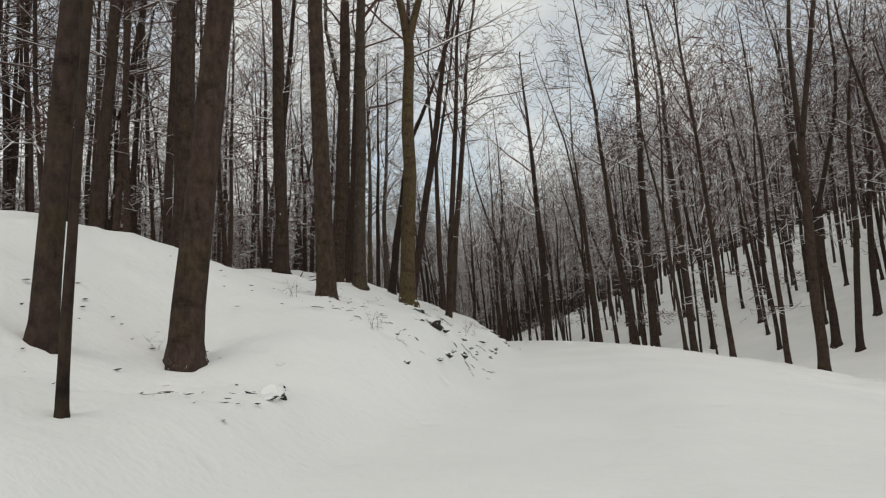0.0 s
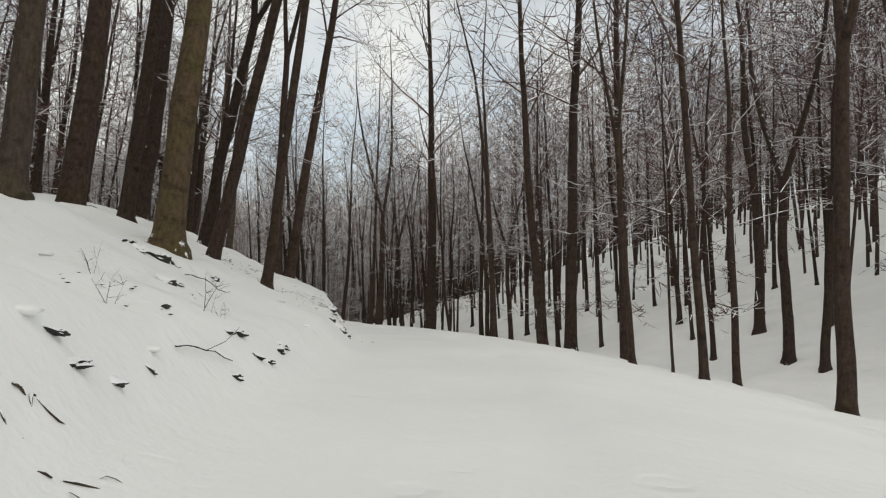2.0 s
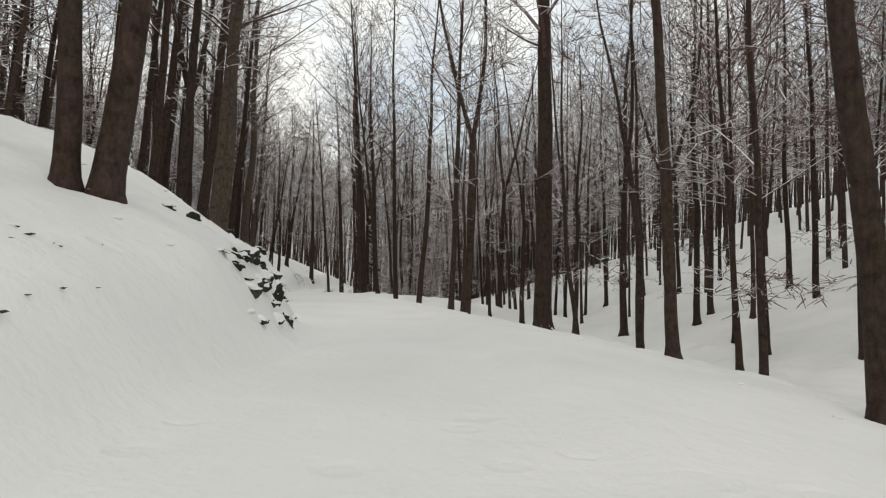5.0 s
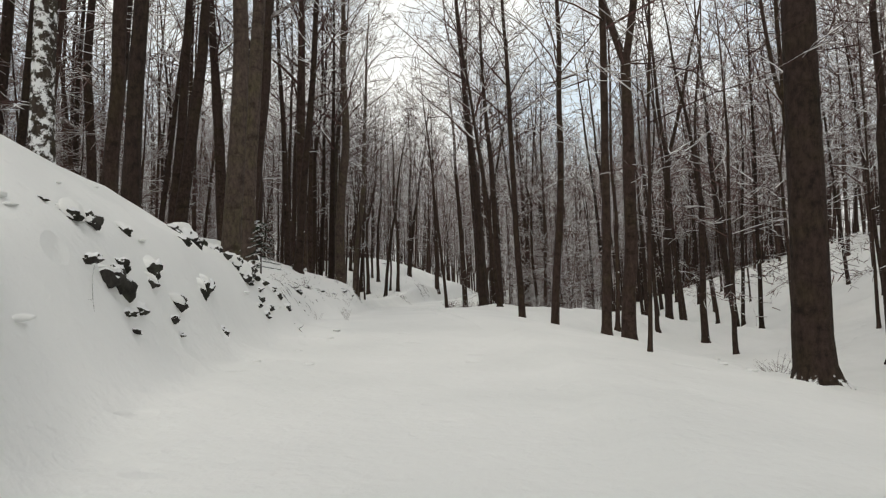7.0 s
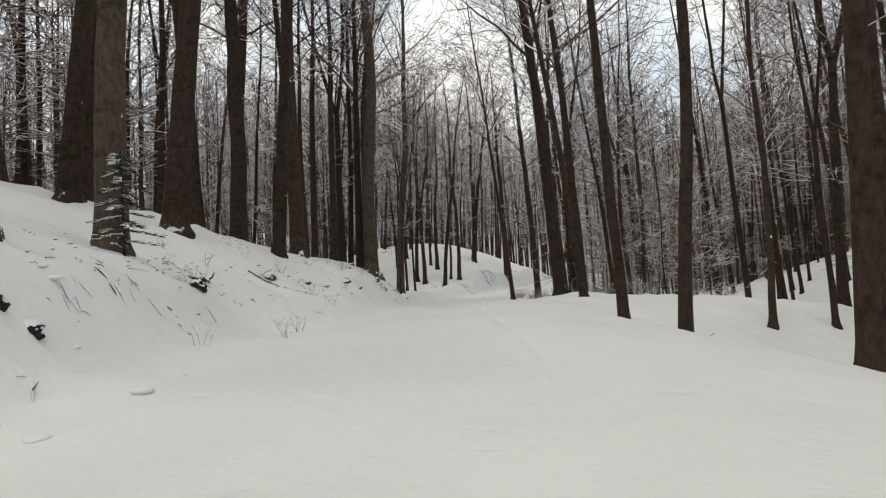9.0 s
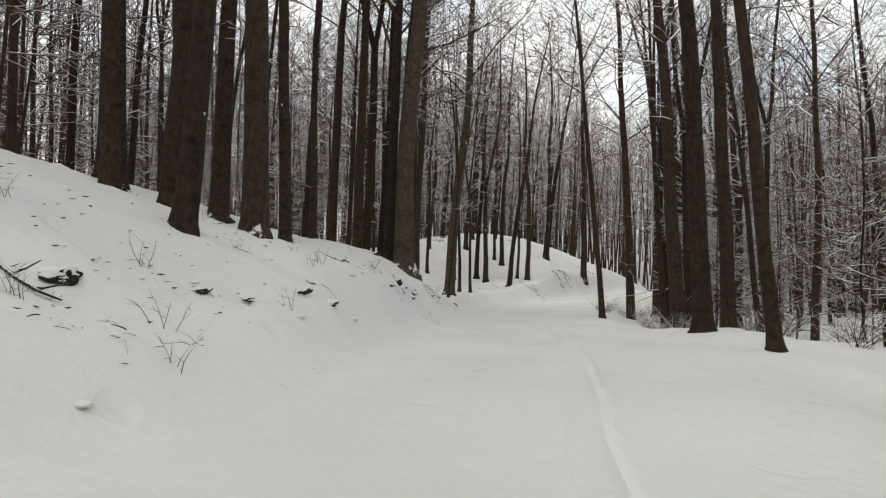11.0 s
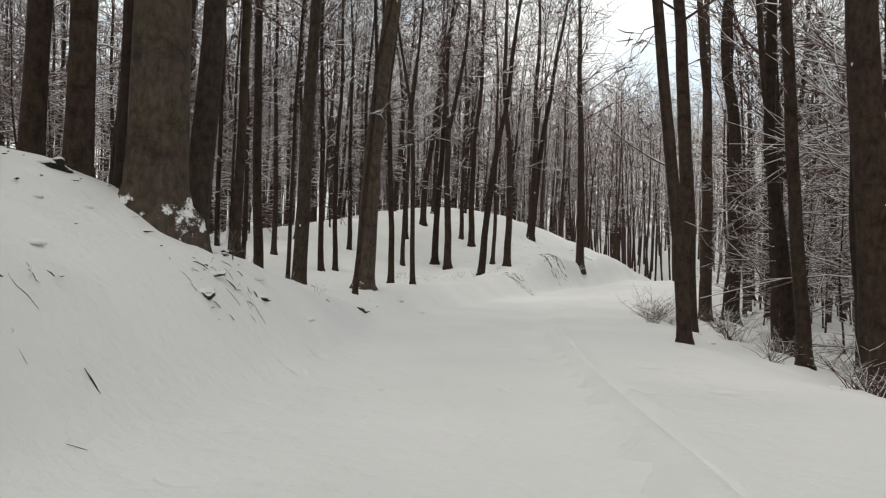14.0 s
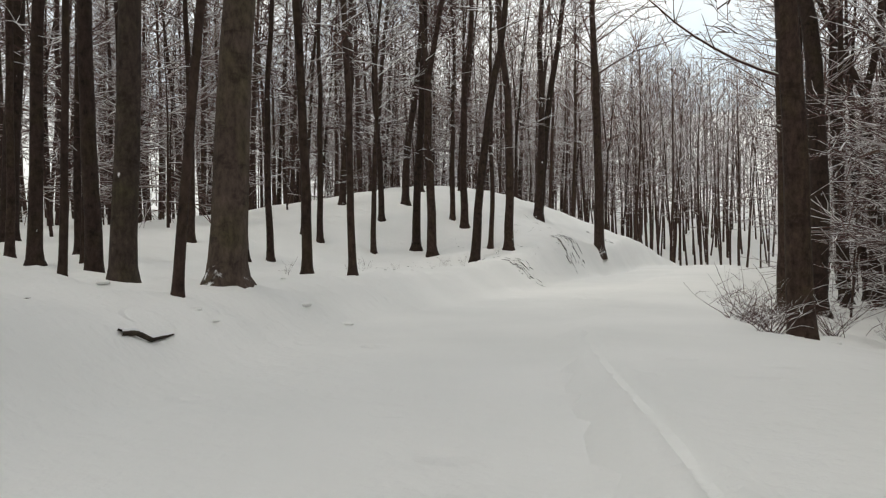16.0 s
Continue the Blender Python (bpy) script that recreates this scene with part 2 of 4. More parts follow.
def ground_height(x, y):
    x, y = np.atleast_1d(x).astype(float), np.atleast_1d(y).astype(float)
    s, d, rz = road_place(x, y)
    # left bank, with a step cut by the road, a slope and a shelf behind its brow
    foot = np.interp(s, [38, 43, 45, 48, 51, 54, 59, 63, 67], [2.9, 3.25, 4.1, 4.75, 4.95, 4.85, 4.55, 4.1, 3.15]) + 0.2 * waves(x, y, 9.0, 3)
    u = -d - foot
    step = np.interp(s, [-30, 8, 13, 20, 30, 36, 46, 54, 61, 67, 74, 80, 86, 91, 96], [0.5, 0.55, 0.85, 0.6, 0.55, 1.05, 1.5, 1.2, 0.95, 0.6, 1.05, 0.95, 0.75, 0.3, 0.0])
    steep = np.interp(s, [-30, 0, 22, 30, 38, 44, 48, 55, 62, 70, 78, 84, 90], [0.40, 0.40, 0.36, 0.40, 0.52, 0.66, 0.66, 0.47, 0.41, 0.43, 0.43, 0.43, 0.30])
    bank = step * smooth(u, 0.0, 0.95) + steep * soft_max(u - 0.5, 0, 0.5) - (steep - 0.1) * soft_max(u - np.interp(s, [10, 18, 36, 42, 50, 57], [9.0, 7.0, 6.0, 5.0, 6.0, 9.0]), 0, 2.0)
    bank *= 1 + 0.06 * waves(x, y, 14.0, 5)
    hump = 4.6 * np.exp(-0.5 * (((x + 28.5) / 8.2) ** 2 + ((y - 124) / 14.0) ** 2))
    rise = 0.10 * soft_max(u - 8, 0, 4) + 0.28 * smooth(u, 0, 1.5) + np.interp(s, [88, 95, 103], [0.5, 0.42, 0.0]) * np.exp(-(((u - 1.4) / 1.4) ** 2)) * smooth(u, 0, 0.6)
    past = smooth(s, 88.0, 97.0)
    left = rz * (1 - 0.4 * past * smooth(u, 0, 10)) + bank * (1 - past) + (rise + hump) * past * smooth(u, 0, 1.5)
    # right: a rounded edge, a fall to the valley floor and the long slope beyond
    v = d - 3.0
    drop = np.interp(s, [-20, 50, 56, 68, 74, 82, 92, 98, 110], [0.30, 0.30, 0.40, 0.38, 0.10, 0.12, 0.22, 0.36, 0.36])
    fall = rz - drop * soft_max(v, 0, 0.8) + np.interp(s, [58, 64, 69, 74, 79, 83, 92], [0.0, -0.15, -0.05, 0.32, 0.27, 0.0, -0.08]) * smooth(v, -1.0, 1.0)
    # the road's outer half hangs towards the valley
    fall = fall - np.interp(s, [5, 14, 65, 71], [0.0, 0.22, 0.22, 0.0]) * smooth(d, 0.0, 3.0) * (1 - smooth(d, 4.2, 6.8))
    floor = -2.3 - 0.004 * (y - 40)
    past_crest = soft_max(y - 122, 0, 6)
    up = x - soft_max(x - 130, 0, 30)
    hill = -9.65 + 0.33 * up + 0.06 * (y - past_crest) - 0.24 * past_crest
    right = soft_max(fall, floor, 0.6)
    right = soft_max(right, hill, 1.2)
    z = np.where(d < 0, left, right)
    # far woods rise behind the bend
    z = z + (0.25 * soft_max(y - 175, 0, 30) - 0.23 * soft_max(y - 360, 0, 40)) * smooth(y, 140, 200) + 0.04 * soft_max(-x - 60, 0, 20)
    for at, side, dz, half, wide in SWELLS:
        z = z + dz * np.exp(-0.5 * (((s - at) / half) ** 2 + ((d - side) / wide) ** 2)) * smooth(np.abs(d), 2.2, 3.2)
    off = smooth(np.abs(d), 2.8, 4.5)
    return z + off * (0.08 * waves(x, y, 3.1, 11) + 0.06 * waves(x, y, 1.3, 12) + 0.034 * waves(x, y, 0.85, 14)) + 0.012 * waves(x, y, 1.7, 13)


def height(x, y):
    return float(ground_height(x, y)[0])


def axis_steps(lo, hi, step, far_lo, far_hi):
    mid = list(np.arange(lo, hi, step))
    down, up, w = [], [], step
    a = lo
    while a > far_lo:
        w *= 1.16
        a -= w
        down.append(a)
    a, w = mid[-1], step
    while a < far_hi:
        w *= 1.16
        a += w
        up.append(a)
    return np.array(down[::-1] + mid + up)


def build_ground():
    xs, ys = axis_steps(-24, 16, 0.3, -900, 900), axis_steps(-4, 128, 0.36, -500, 1500)
    gx, gy = np.meshgrid(xs, ys)
    z = ground_height(gx.ravel(), gy.ravel())
    verts = np.stack([gx.ravel(), gy.ravel(), z], 1)
    nx, ny = len(xs), len(ys)
    i = (np.arange(ny - 1)[:, None] * nx + np.arange(nx - 1)).ravel()
    faces = np.stack([i, i + 1, i + nx + 1, i + nx], 1)
    mesh = bpy.data.meshes.new("ground")
    mesh.from_pydata(verts.tolist(), [], faces.tolist())
    mesh.shade_smooth()
    mesh.materials.append(SNOW)
    return tagged(new("ground", mesh), "untouched white snow over forest road, bank and valley", "ground", kind="structure")


build_ground()


# ---- trees ----
class Tubes:
    """Collects tapered tubes into one mesh."""

    def __init__(self):
        self.verts, self.faces = [], []

    def add(self, points, radii, sides):
        base = len(self.verts)
        turn = None
        for k, p in enumerate(points):
            d = points[min(k + 1, len(points) - 1)] - points[max(k - 1, 0)]
            d.normalize()
            if turn is None:
                turn = d.orthogonal().normalized()
            turn = (turn - d * turn.dot(d)).normalized()
            side = d.cross(turn)
            for n in range(sides):
                a = 6.28319 * n / sides
                self.verts.append(p + (turn * math.cos(a) + side * math.sin(a)) * radii[k])
        for k in range(len(points) - 1):
            for n in range(sides):
                m = (n + 1) % sides
                self.faces.append((base + k * sides + n, base + k * sides + m, base + (k + 1) * sides + m, base + (k + 1) * sides + n))

    def mesh(self, name, mat, flat=False):
        me = bpy.data.meshes.new(name)
        me.from_pydata([tuple(v) for v in self.verts], [], self.faces)
        if not flat:
            me.shade_smooth()
        me.materials.append(mat)
        return me


def bent_line(rng, start, way, length, n, bend, lift):
    pts, d = [start.copy()], way.normalized()
    for _ in range(n):
        d = (d + Vector((rng.gauss(0, bend), rng.gauss(0, bend), rng.gauss(0, bend) + lift))).normalized()
        pts.append(pts[-1] + d * (length / n))
    return pts


def limb_with_twigs(t, rng, start, way, length, radius, fine, bend=0.13, lift=0.05):
    """A limb with side branches and crooked twigs, set alternately in a flat spray."""
    n = 5 if fine else 3
    pts = bent_line(rng, start, way, length, n, bend, lift)
    t.add(pts, [radius * (1 - 0.85 * k / n) for k in range(n + 1)], 3)
    count = rng.randint(5, 7) if fine else 5
    for j in range(count):
        f = (0.16 + 0.82 * (j + rng.random()) / count) * n
        k = min(int(f), n - 1)
        p = pts[k].lerp(pts[k + 1], f - k)
        d = (pts[k + 1] - pts[k]).normalized()
        side = d.cross(Vector((0, 0, 1)))
        if side.length < 0.35:
            side = d.orthogonal()
            side.rotate(Matrix.Rotation(rng.uniform(0, 6.283), 3, d))
        side.normalize()
        side *= 1 if j % 2 else -1
        sub = d * 0.75 + side * rng.uniform(0.5, 1.0) + Vector((0, 0, rng.gauss(0.08, 0.22)))
        sl = length * rng.uniform(0.28, 0.55) * (1.1 - 0.5 * f / n)
        m = 2
        sp = bent_line(rng, p, sub, sl, m, bend + 0.1, lift - 0.02)
        r2 = max(radius * 0.36 * (1 - 0.5 * f / n), 0.009)
        t.add(sp, [r2 * (1 - 0.65 * q / m) for q in range(m + 1)], 3)
        for i in range(rng.randint(2, 3) if fine else 2):
            g = rng.uniform(0.2, 1.0) * m
            q = min(int(g), m - 1)
            td = (sp[q + 1] - sp[q]).normalized()
            o2 = td.cross(Vector((0, 0, 1)))
            o2 = (o2.normalized() if o2.length > 0.3 else td.orthogonal()) * (1 if i % 2 else -1)
            long = rng.uniform(0.55, 1.35) * (1.0 if length > 2.5 else 0.45)
            tw = bent_line(rng, sp[q].lerp(sp[q + 1], g - q), td * 0.8 + o2 * 0.75 + Vector((0, 0, rng.gauss(0.1, 0.2))), long, 2 if fine else 1, 0.26, 0.02)
            t.add(tw, ([0.017, 0.013, 0.007] if fine else [0.022, 0.011]), 3)


def flared(trunk, sides, radius, rng):
    """Root spurs: the lowest rings swell into lobes."""
    p1, p2, deep = rng.uniform(0, 6.28), rng.uniform(0, 6.28), rng.uniform(0.12, 0.24)
    for v in trunk.verts:
        if v.z < 0.5:
            a, low = math.atan2(v.y, v.x), min(1.0, (0.5 - v.z) / 0.5)
            k = 1 + low * low * deep * (math.sin(3 * a + p1) + 0.6 * math.sin(5 * a + p2))
            v.x, v.y = v.x * k, v.y * k


def tree_meshes(seed, tall, radius, fork=0.0, first=0.4, limbs=20, fine=True, wobble=0.03, low=0, mat=None, rise=(0.8, 2.2)):
    """Trunk and crown meshes of a tree at the origin. fork: the height at which it splits, or 0."""
    rng = random.Random(seed)
    trunk, crown = Tubes(), Tubes()
    sides, n = (12, 18) if fine else (6, 9)
    stem = [Vector((0, 0, -0.5)), Vector((0, 0, 0.0)), Vector((0, 0, 0.14)), Vector((0, 0, 0.38)), Vector((0, 0, 0.9))]
    rad = [radius * 1.9, radius * 1.5, radius * 1.24, radius * 1.1, radius * 1.03]
    p, d = Vector((0, 0, 0.9)), Vector((0, 0, 1))
    top = fork if fork else tall
    bow = rng.uniform(0, 6.283)
    for k in range(1, n + 1):
        sway = wobble * 0.5 * math.sin(k * 0.7 + bow)
        d = (d + Vector((rng.gauss(0, wobble) + sway, rng.gauss(0, wobble) - sway, 0.3))).normalized()
        p = p + d * ((top - 0.9) / n)
        stem.append(p.copy())
        rad.append(max(radius * (1 - 0.86 * min(1, p.z / tall) ** 1.25) * rng.uniform(0.97, 1.03), 0.012))
    trunk.add(stem, rad, sides)
    flared(trunk, sides, radius, rng)
    leaders = [(stem, rad)]
    if fork:
        a = rng.uniform(0, 3.14)
        for sgn in (-1, 1):
            way = Vector((math.cos(a) * sgn * 0.24, math.sin(a) * sgn * 0.24, 1))
            pts = bent_line(rng, stem[-1] - Vector((0, 0, 0.3)), way, tall - fork, 9, 0.05, 0.07)
            rr = [rad[-1] * 0.8 * (1 - 0.93 * k / 9) + 0.006 for k in range(10)]
            trunk.add(pts, rr, 8 if fine else 5)
            leaders.append((pts, rr))
    for j in range(limbs):
        pts, rr = leaders[j % len(leaders)] if not fork or j % 5 else leaders[0]
        h = rng.uniform(first, 0.97) ** 0.9 * tall
        idx = [k for k in range(len(pts) - 1) if pts[k].z <= h <= pts[k + 1].z]
        if not idx:
            continue
        k = idx[0]
        f = (h - pts[k].z) / max(pts[k + 1].z - pts[k].z, 1e-4)
        a = rng.uniform(0, 6.283)
        up = max(0.0, min(1.0, (h / tall - first) / 0.35))
        length = (tall * 0.21 if tall > 10 else 2.0) * rng.uniform(0.6, 1.2) * (1.25 - 0.8 * max(0, h / tall - 0.5))
        climb = rng.uniform(*rise) * (0.35 + 0.65 * up)
        limb_with_twigs(crown, rng, pts[k].lerp(pts[k + 1], f), Vector((math.cos(a), math.sin(a), climb)), length, max(rr[k] * 0.33, 0.014), fine, 0.15, 0.05 * up - 0.02 * (1 - up))
    for j in range(low):
        h = rng.uniform(0.18, first) * tall
        k = max(q for q in range(len(stem) - 1) if stem[q].z <= h)
        a = rng.uniform(0, 6.283)
        limb_with_twigs(crown, rng, stem[k], Vector((math.cos(a), math.sin(a), rng.uniform(0.0, 0.5))), rng.uniform(0.9, 2.4), rng.uniform(0.010, 0.018), fine, 0.32, -0.03)
    return trunk.mesh("trunk", mat or BARK), crown.mesh("branches", TWIG if fine and tall > 12 else TWIG_SNOWY, True)


PROTOS = {}


def proto(kind):
    """Two meshes for a kind of tree, built once. Unit: real metres."""
    if kind not in PROTOS:
        PROTOS[kind] = tree_meshes(**KINDS[kind])
    return PROTOS[kind]


KINDS = {
    "big_a": dict(seed=1, tall=25, radius=0.36, first=0.36, limbs=21),
    "big_b": dict(seed=2, tall=26, radius=0.34, fork=11, first=0.42, limbs=21),
    "big_tan": dict(seed=3, tall=25, radius=0.30, fork=11, first=0.36, limbs=21, low=1, mat=BARK_TAN),
    "mid_a": dict(seed=4, tall=22, radius=0.20, first=0.38, limbs=21, low=1),
    "mid_b": dict(seed=5, tall=23, radius=0.19, fork=9, first=0.40, limbs=21, low=1),
    "mid_c": dict(seed=6, tall=21, radius=0.18, first=0.33, limbs=21, wobble=0.035, low=1),
    "thin_a": dict(seed=7, tall=17, radius=0.10, first=0.35, limbs=18, wobble=0.035),
    "thin_b": dict(seed=8, tall=18, radius=0.11, fork=6.5, first=0.36, limbs=18, wobble=0.03, low=1),
    "thin_c": dict(seed=9, tall=15, radius=0.085, first=0.28, limbs=18, wobble=0.05, low=3),
    "big_grey": dict(seed=13, tall=25, radius=0.30, first=0.36, limbs=21, mat=BARK_GREY),
    "big_snowy": dict(seed=16, tall=25, radius=0.30, first=0.36, limbs=21, mat=BARK_SNOWY),
    "under_a": dict(seed=14, tall=11, radius=0.065, first=0.15, limbs=21, wobble=0.06, rise=(-0.1, 0.4)),
    "under_b": dict(seed=15, tall=6.0, radius=0.04, first=0.10, limbs=20, wobble=0.08, rise=(-0.05, 0.5)),
    "far_a": dict(seed=10, tall=22, radius=0.17, first=0.30, limbs=23, fine=False, low=3),
    "far_b": dict(seed=11, tall=23, radius=0.18, fork=10, first=0.34, limbs=23, fine=False, low=3),
    "far_c": dict(seed=12, tall=19, radius=0.11, first=0.26, limbs=22, fine=False, low=4),
}


def tree(kind, x, y, r, lean=(0.0, 0.0), turn=0.0, label="", group="", tall=1.0):
    trunk_me, crown_me = proto(kind)
    k = r / KINDS[kind]["radius"]
    z = height(x, y) - 0.03
    root = new("tree")
    root.empty_display_size = 0.3
    up = Vector((lean[0], lean[1], 1)).normalized()
    q = Vector((0, 0, 1)).rotation_difference(up)
    hs = tall * (0.75 + 0.25 * k)
    root.matrix_basis = Matrix.LocRotScale((x, y, z), q, (1, 1, 1))
    for name, me, sc in (("trunk", trunk_me, (k, k, hs)), ("crown", crown_me, (hs, hs, hs))):
        ob = new(name, me)
        ob.parent = root
        ob.matrix_basis = Matrix.LocRotScale(None, Euler((0, 0, turn)), sc)
        if name == "crown":
            tagged(ob, "bare snow-laden branches and twigs", kind="stuff")
    return tagged(root, label or "bare grey-brown beech with snow-dusted branches", "tree", group)


PLACED = []

def near_tree(kind, x, y, r, lean):
    PLACED.append((x, y))
    return tree(kind, x, y, r, lean, len(PLACED) * 2.4, NEAR_LABELS.get(kind, NEAR_LABELS[kind.split("_")[0]]), "trees beside the road")


NEAR_LABELS = {
    "big_tan": "stout tan-barked beech on the bank",
    "big_grey": "stout grey beech with dark scars and snow flecks",
    "big_snowy": "stout beech with its bark plastered in snow",
    "big": "stout smooth-barked beech with snow at its foot",
    "mid": "slim grey-brown beech with snow-dusted branches",
    "thin": "thin young beech with snow clinging to twigs",
}
near_tree("mid_a", -29.3, 93.6, 0.24, (0.034, 0.017))
near_tree("thin_a", -25.3, 93.0, 0.10, (-0.014, -0.007))
near_tree("big_grey", -5.8, 54.8, 0.24, (0.052, 0.020))
near_tree("mid_b", -16.5, 81.7, 0.20, (0.023, 0.012))
near_tree("mid_b", -0.6, 36.2, 0.15, (0.015, -0.000))
near_tree("mid_a", -5.9, 51.2, 0.18, (0.033, 0.009))
near_tree("mid_b", -7.8, 52.7, 0.18, (0.058, 0.015))
near_tree("mid_a", -14.0, 63.4, 0.22, (0.047, 0.012))
near_tree("big_a", -4.5, 7.1, 0.14, (0.062, 0.001))
near_tree("thin_a", -2.9, 4.8, 0.04, (0.046, 0.001))
near_tree("mid_a", -8.28, 15.0, 0.15, (0.061, 0.001))
near_tree("mid_a", -4.77, 18.3, 0.18, (0.03, -0.001))
near_tree("big_grey", -3.11, 21.74, 0.20, (0.06, -0.008))
near_tree("mid_b", -7.0, 41.0, 0.35, (0.044, -0.007))
near_tree("mid_a", -2.12, 31.9, 0.20, (0.21, -0.02))
near_tree("mid_b", -3.55, 37.4, 0.22, (0.16, -0.015))
near_tree("big_a", -5.3, 33.8, 0.24, (0.086, -0.001))
near_tree("big_snowy", -7.7, 50.7, 0.25, (0.002, 0.000))
near_tree("big_a", -12.3, 61.5, 0.25, (0.085, 0.033))
near_tree("mid_a", -10.1, 67.0, 0.19, (0.100, 0.039))
near_tree("big_a", -11.3, 69.9, 0.27, (-0.006, -0.003))
near_tree("mid_a", -16.1, 80.6, 0.20, (0.019, 0.009))
near_tree("mid_a", -14.7, 74.8, 0.19, (-0.011, -0.006))
near_tree("mid_a", -15.7, 72.2, 0.14, (-0.001, -0.000))
near_tree("big_a", -15.8, 69.9, 0.31, (-0.029, -0.015))
near_tree("big_a", -18.5, 75.8, 0.32, (0.051, 0.026))
near_tree("mid_a", -17.5, 80.8, 0.19, (0.017, 0.009))
near_tree("mid_c", -16.3, 78.1, 0.13, (0.018, 0.009))
near_tree("thin_a", -14.7, 82.4, 0.08, (0.024, 0.011))
near_tree("big_a", -16.2, 82.4, 0.16, (0.036, 0.016))
near_tree("thin_a", -23.4, 97.0, 0.12, (-0.026, -0.012))
near_tree("thin_b", -17.0, 91.7, 0.09, (-0.016, -0.007))
near_tree("thin_a", -19.8, 106.2, 0.18, (0.081, 0.037))
near_tree("thin_a", -19.1, 108.3, 0.19, (0.002, 0.001))
near_tree("thin_b", -21.9, 106.5, 0.19, (0.012, 0.006))
near_tree("thin_a", -22.9, 107.0, 0.18, (0.016, 0.007))
near_tree("thin_a", -21.1, 118.7, 0.23, (0.070, 0.031))
near_tree("thin_a", -22.5, 111.3, 0.18, (0.012, 0.006))
near_tree("thin_c", -26.3, 112.2, 0.19, (0.024, 0.011))
near_tree("thin_c", -25.8, 108.9, 0.14, (0.012, 0.006))
near_tree("thin_c", -25.5, 103.6, 0.12, (0.002, 0.001))
near_tree("thin_b", -15.5, 87.3, 0.06, (0.071, 0.034))
near_tree("thin_a", -17.4, 87.2, 0.05, (0.032, 0.015))
near_tree("mid_a", -24.0, 91.0, 0.15, (0.038, 0.019))
near_tree("thin_a", -24.5, 93.5, 0.09, (0.030, 0.014))
near_tree("thin_a", -23.7, 98.5, 0.11, (-0.009, -0.004))
near_tree("thin_b", -17.2, 93.5, 0.08, (-0.026, -0.013))
near_tree("thin_a", -26.3, 103.6, 0.12, (0.011, 0.005))
near_tree("thin_c", -23.9, 105.1, 0.11, (0.001, 0.001))
near_tree("thin_c", -23.6, 112.3, 0.13, (0.012, 0.006))
near_tree("thin_c", -20.3, 109.2, 0.11, (0.047, 0.023))
near_tree("mid_c", -21.2, 119.3, 0.22, (0.094, 0.046))
near_tree("thin_a", -26.9, 98.2, 0.12, (0.021, 0.010))
near_tree("thin_c", -23.9, 92.1, 0.06, (0.029, 0.014))
near_tree("thin_a", -29.3, 103.0, 0.12, (0.022, 0.011))
near_tree("thin_b", -25.9, 91.6, 0.10, (0.029, 0.014))
near_tree("mid_b", -6.0, 89.4, 0.14, (-0.040, -0.018))
near_tree("mid_a", -5.7, 119.2, 0.28, (-0.062, -0.030))
near_tree("mid_b", -4.6, 117.9, 0.29, (-0.019, -0.009))
near_tree("thin_a", 4.1, 72.5, 0.11, (0.011, 0.004))
near_tree("thin_b", 6.0, 73.8, 0.10, (-0.023, -0.009))
near_tree("thin_b", 8.3, 74.5, 0.17, (-0.024, -0.009))
near_tree("thin_c", 4.6, 52.2, 0.04, (0.034, 0.012))
near_tree("thin_a", -3.6, 98.1, 0.14, (0.006, 0.003))
near_tree("mid_a", -2.4, 105.9, 0.26, (-0.051, -0.026))
near_tree("mid_c", -3.5, 98.9, 0.22, (-0.030, -0.014))
near_tree("thin_a", 13.3, 65.4, 0.20, (-0.050, -0.005))
near_tree("thin_a", 13.1, 61.0, 0.13, (-0.003, -0.000))
near_tree("thin_b", 15.0, 62.2, 0.19, (-0.042, -0.004))
near_tree("thin_a", 16.7, 63.6, 0.17, (-0.039, -0.004))
near_tree("thin_a", 18.9, 61.9, 0.12, (0.008, 0.001))
near_tree("thin_c", 11.2, 69.5, 0.15, (0.010, 0.001))
near_tree("thin_a", 24.0, 43.7, 0.26, (0.004, -0.000))
near_tree("thin_b", 21.4, 37.8, 0.23, (0.011, -0.001))
near_tree("thin_a", 21.3, 35.5, 0.18, (0.057, -0.007))
near_tree("thin_b", 20.9, 30.5, 0.18, (0.028, -0.003))
near_tree("thin_a", 25.9, 40.9, 0.21, (0.037, -0.004))
near_tree("thin_a", 18.6, 48.4, 0.17, (-0.085, 0.004))
near_tree("thin_a", 23.6, 51.5, 0.17, (-0.046, 0.002))
near_tree("thin_c", 29.8, 55.6, 0.16, (-0.054, 0.003))
near_tree("big_grey", -7.6, 58.5, 0.27, (0.050, 0.020))
near_tree("big_a", -10.1, 62.7, 0.30, (0.065, 0.025))
near_tree("mid_b", -14.2, 70.3, 0.32, (0.030, 0.012))
near_tree("mid_b", 6.8, 76.9, 0.19, (0.008, 0.003))
near_tree("mid_a", -0.2, 36.4, 0.19, (0.150, -0.001))
near_tree("mid_a", -5.2, 29.2, 0.32, (0.072, -0.008))
near_tree("big_a", -3.5, 8.45, 0.21, (0.085, 0.001))
near_tree("big_a", -2.88, 14.88, 0.22, (0.02, 0.001))
near_tree("big_a", -6.7, 16.2, 0.28, (0.02, -0.001))
near_tree("mid_a", 11.0, 26.7, 0.11, (-0.043, 0.002))
near_tree("mid_b", 13.7, 25.2, 0.20, (0.044, -0.005))
near_tree("mid_a", 10.5, 35.3, 0.23, (-0.000, 0.000))
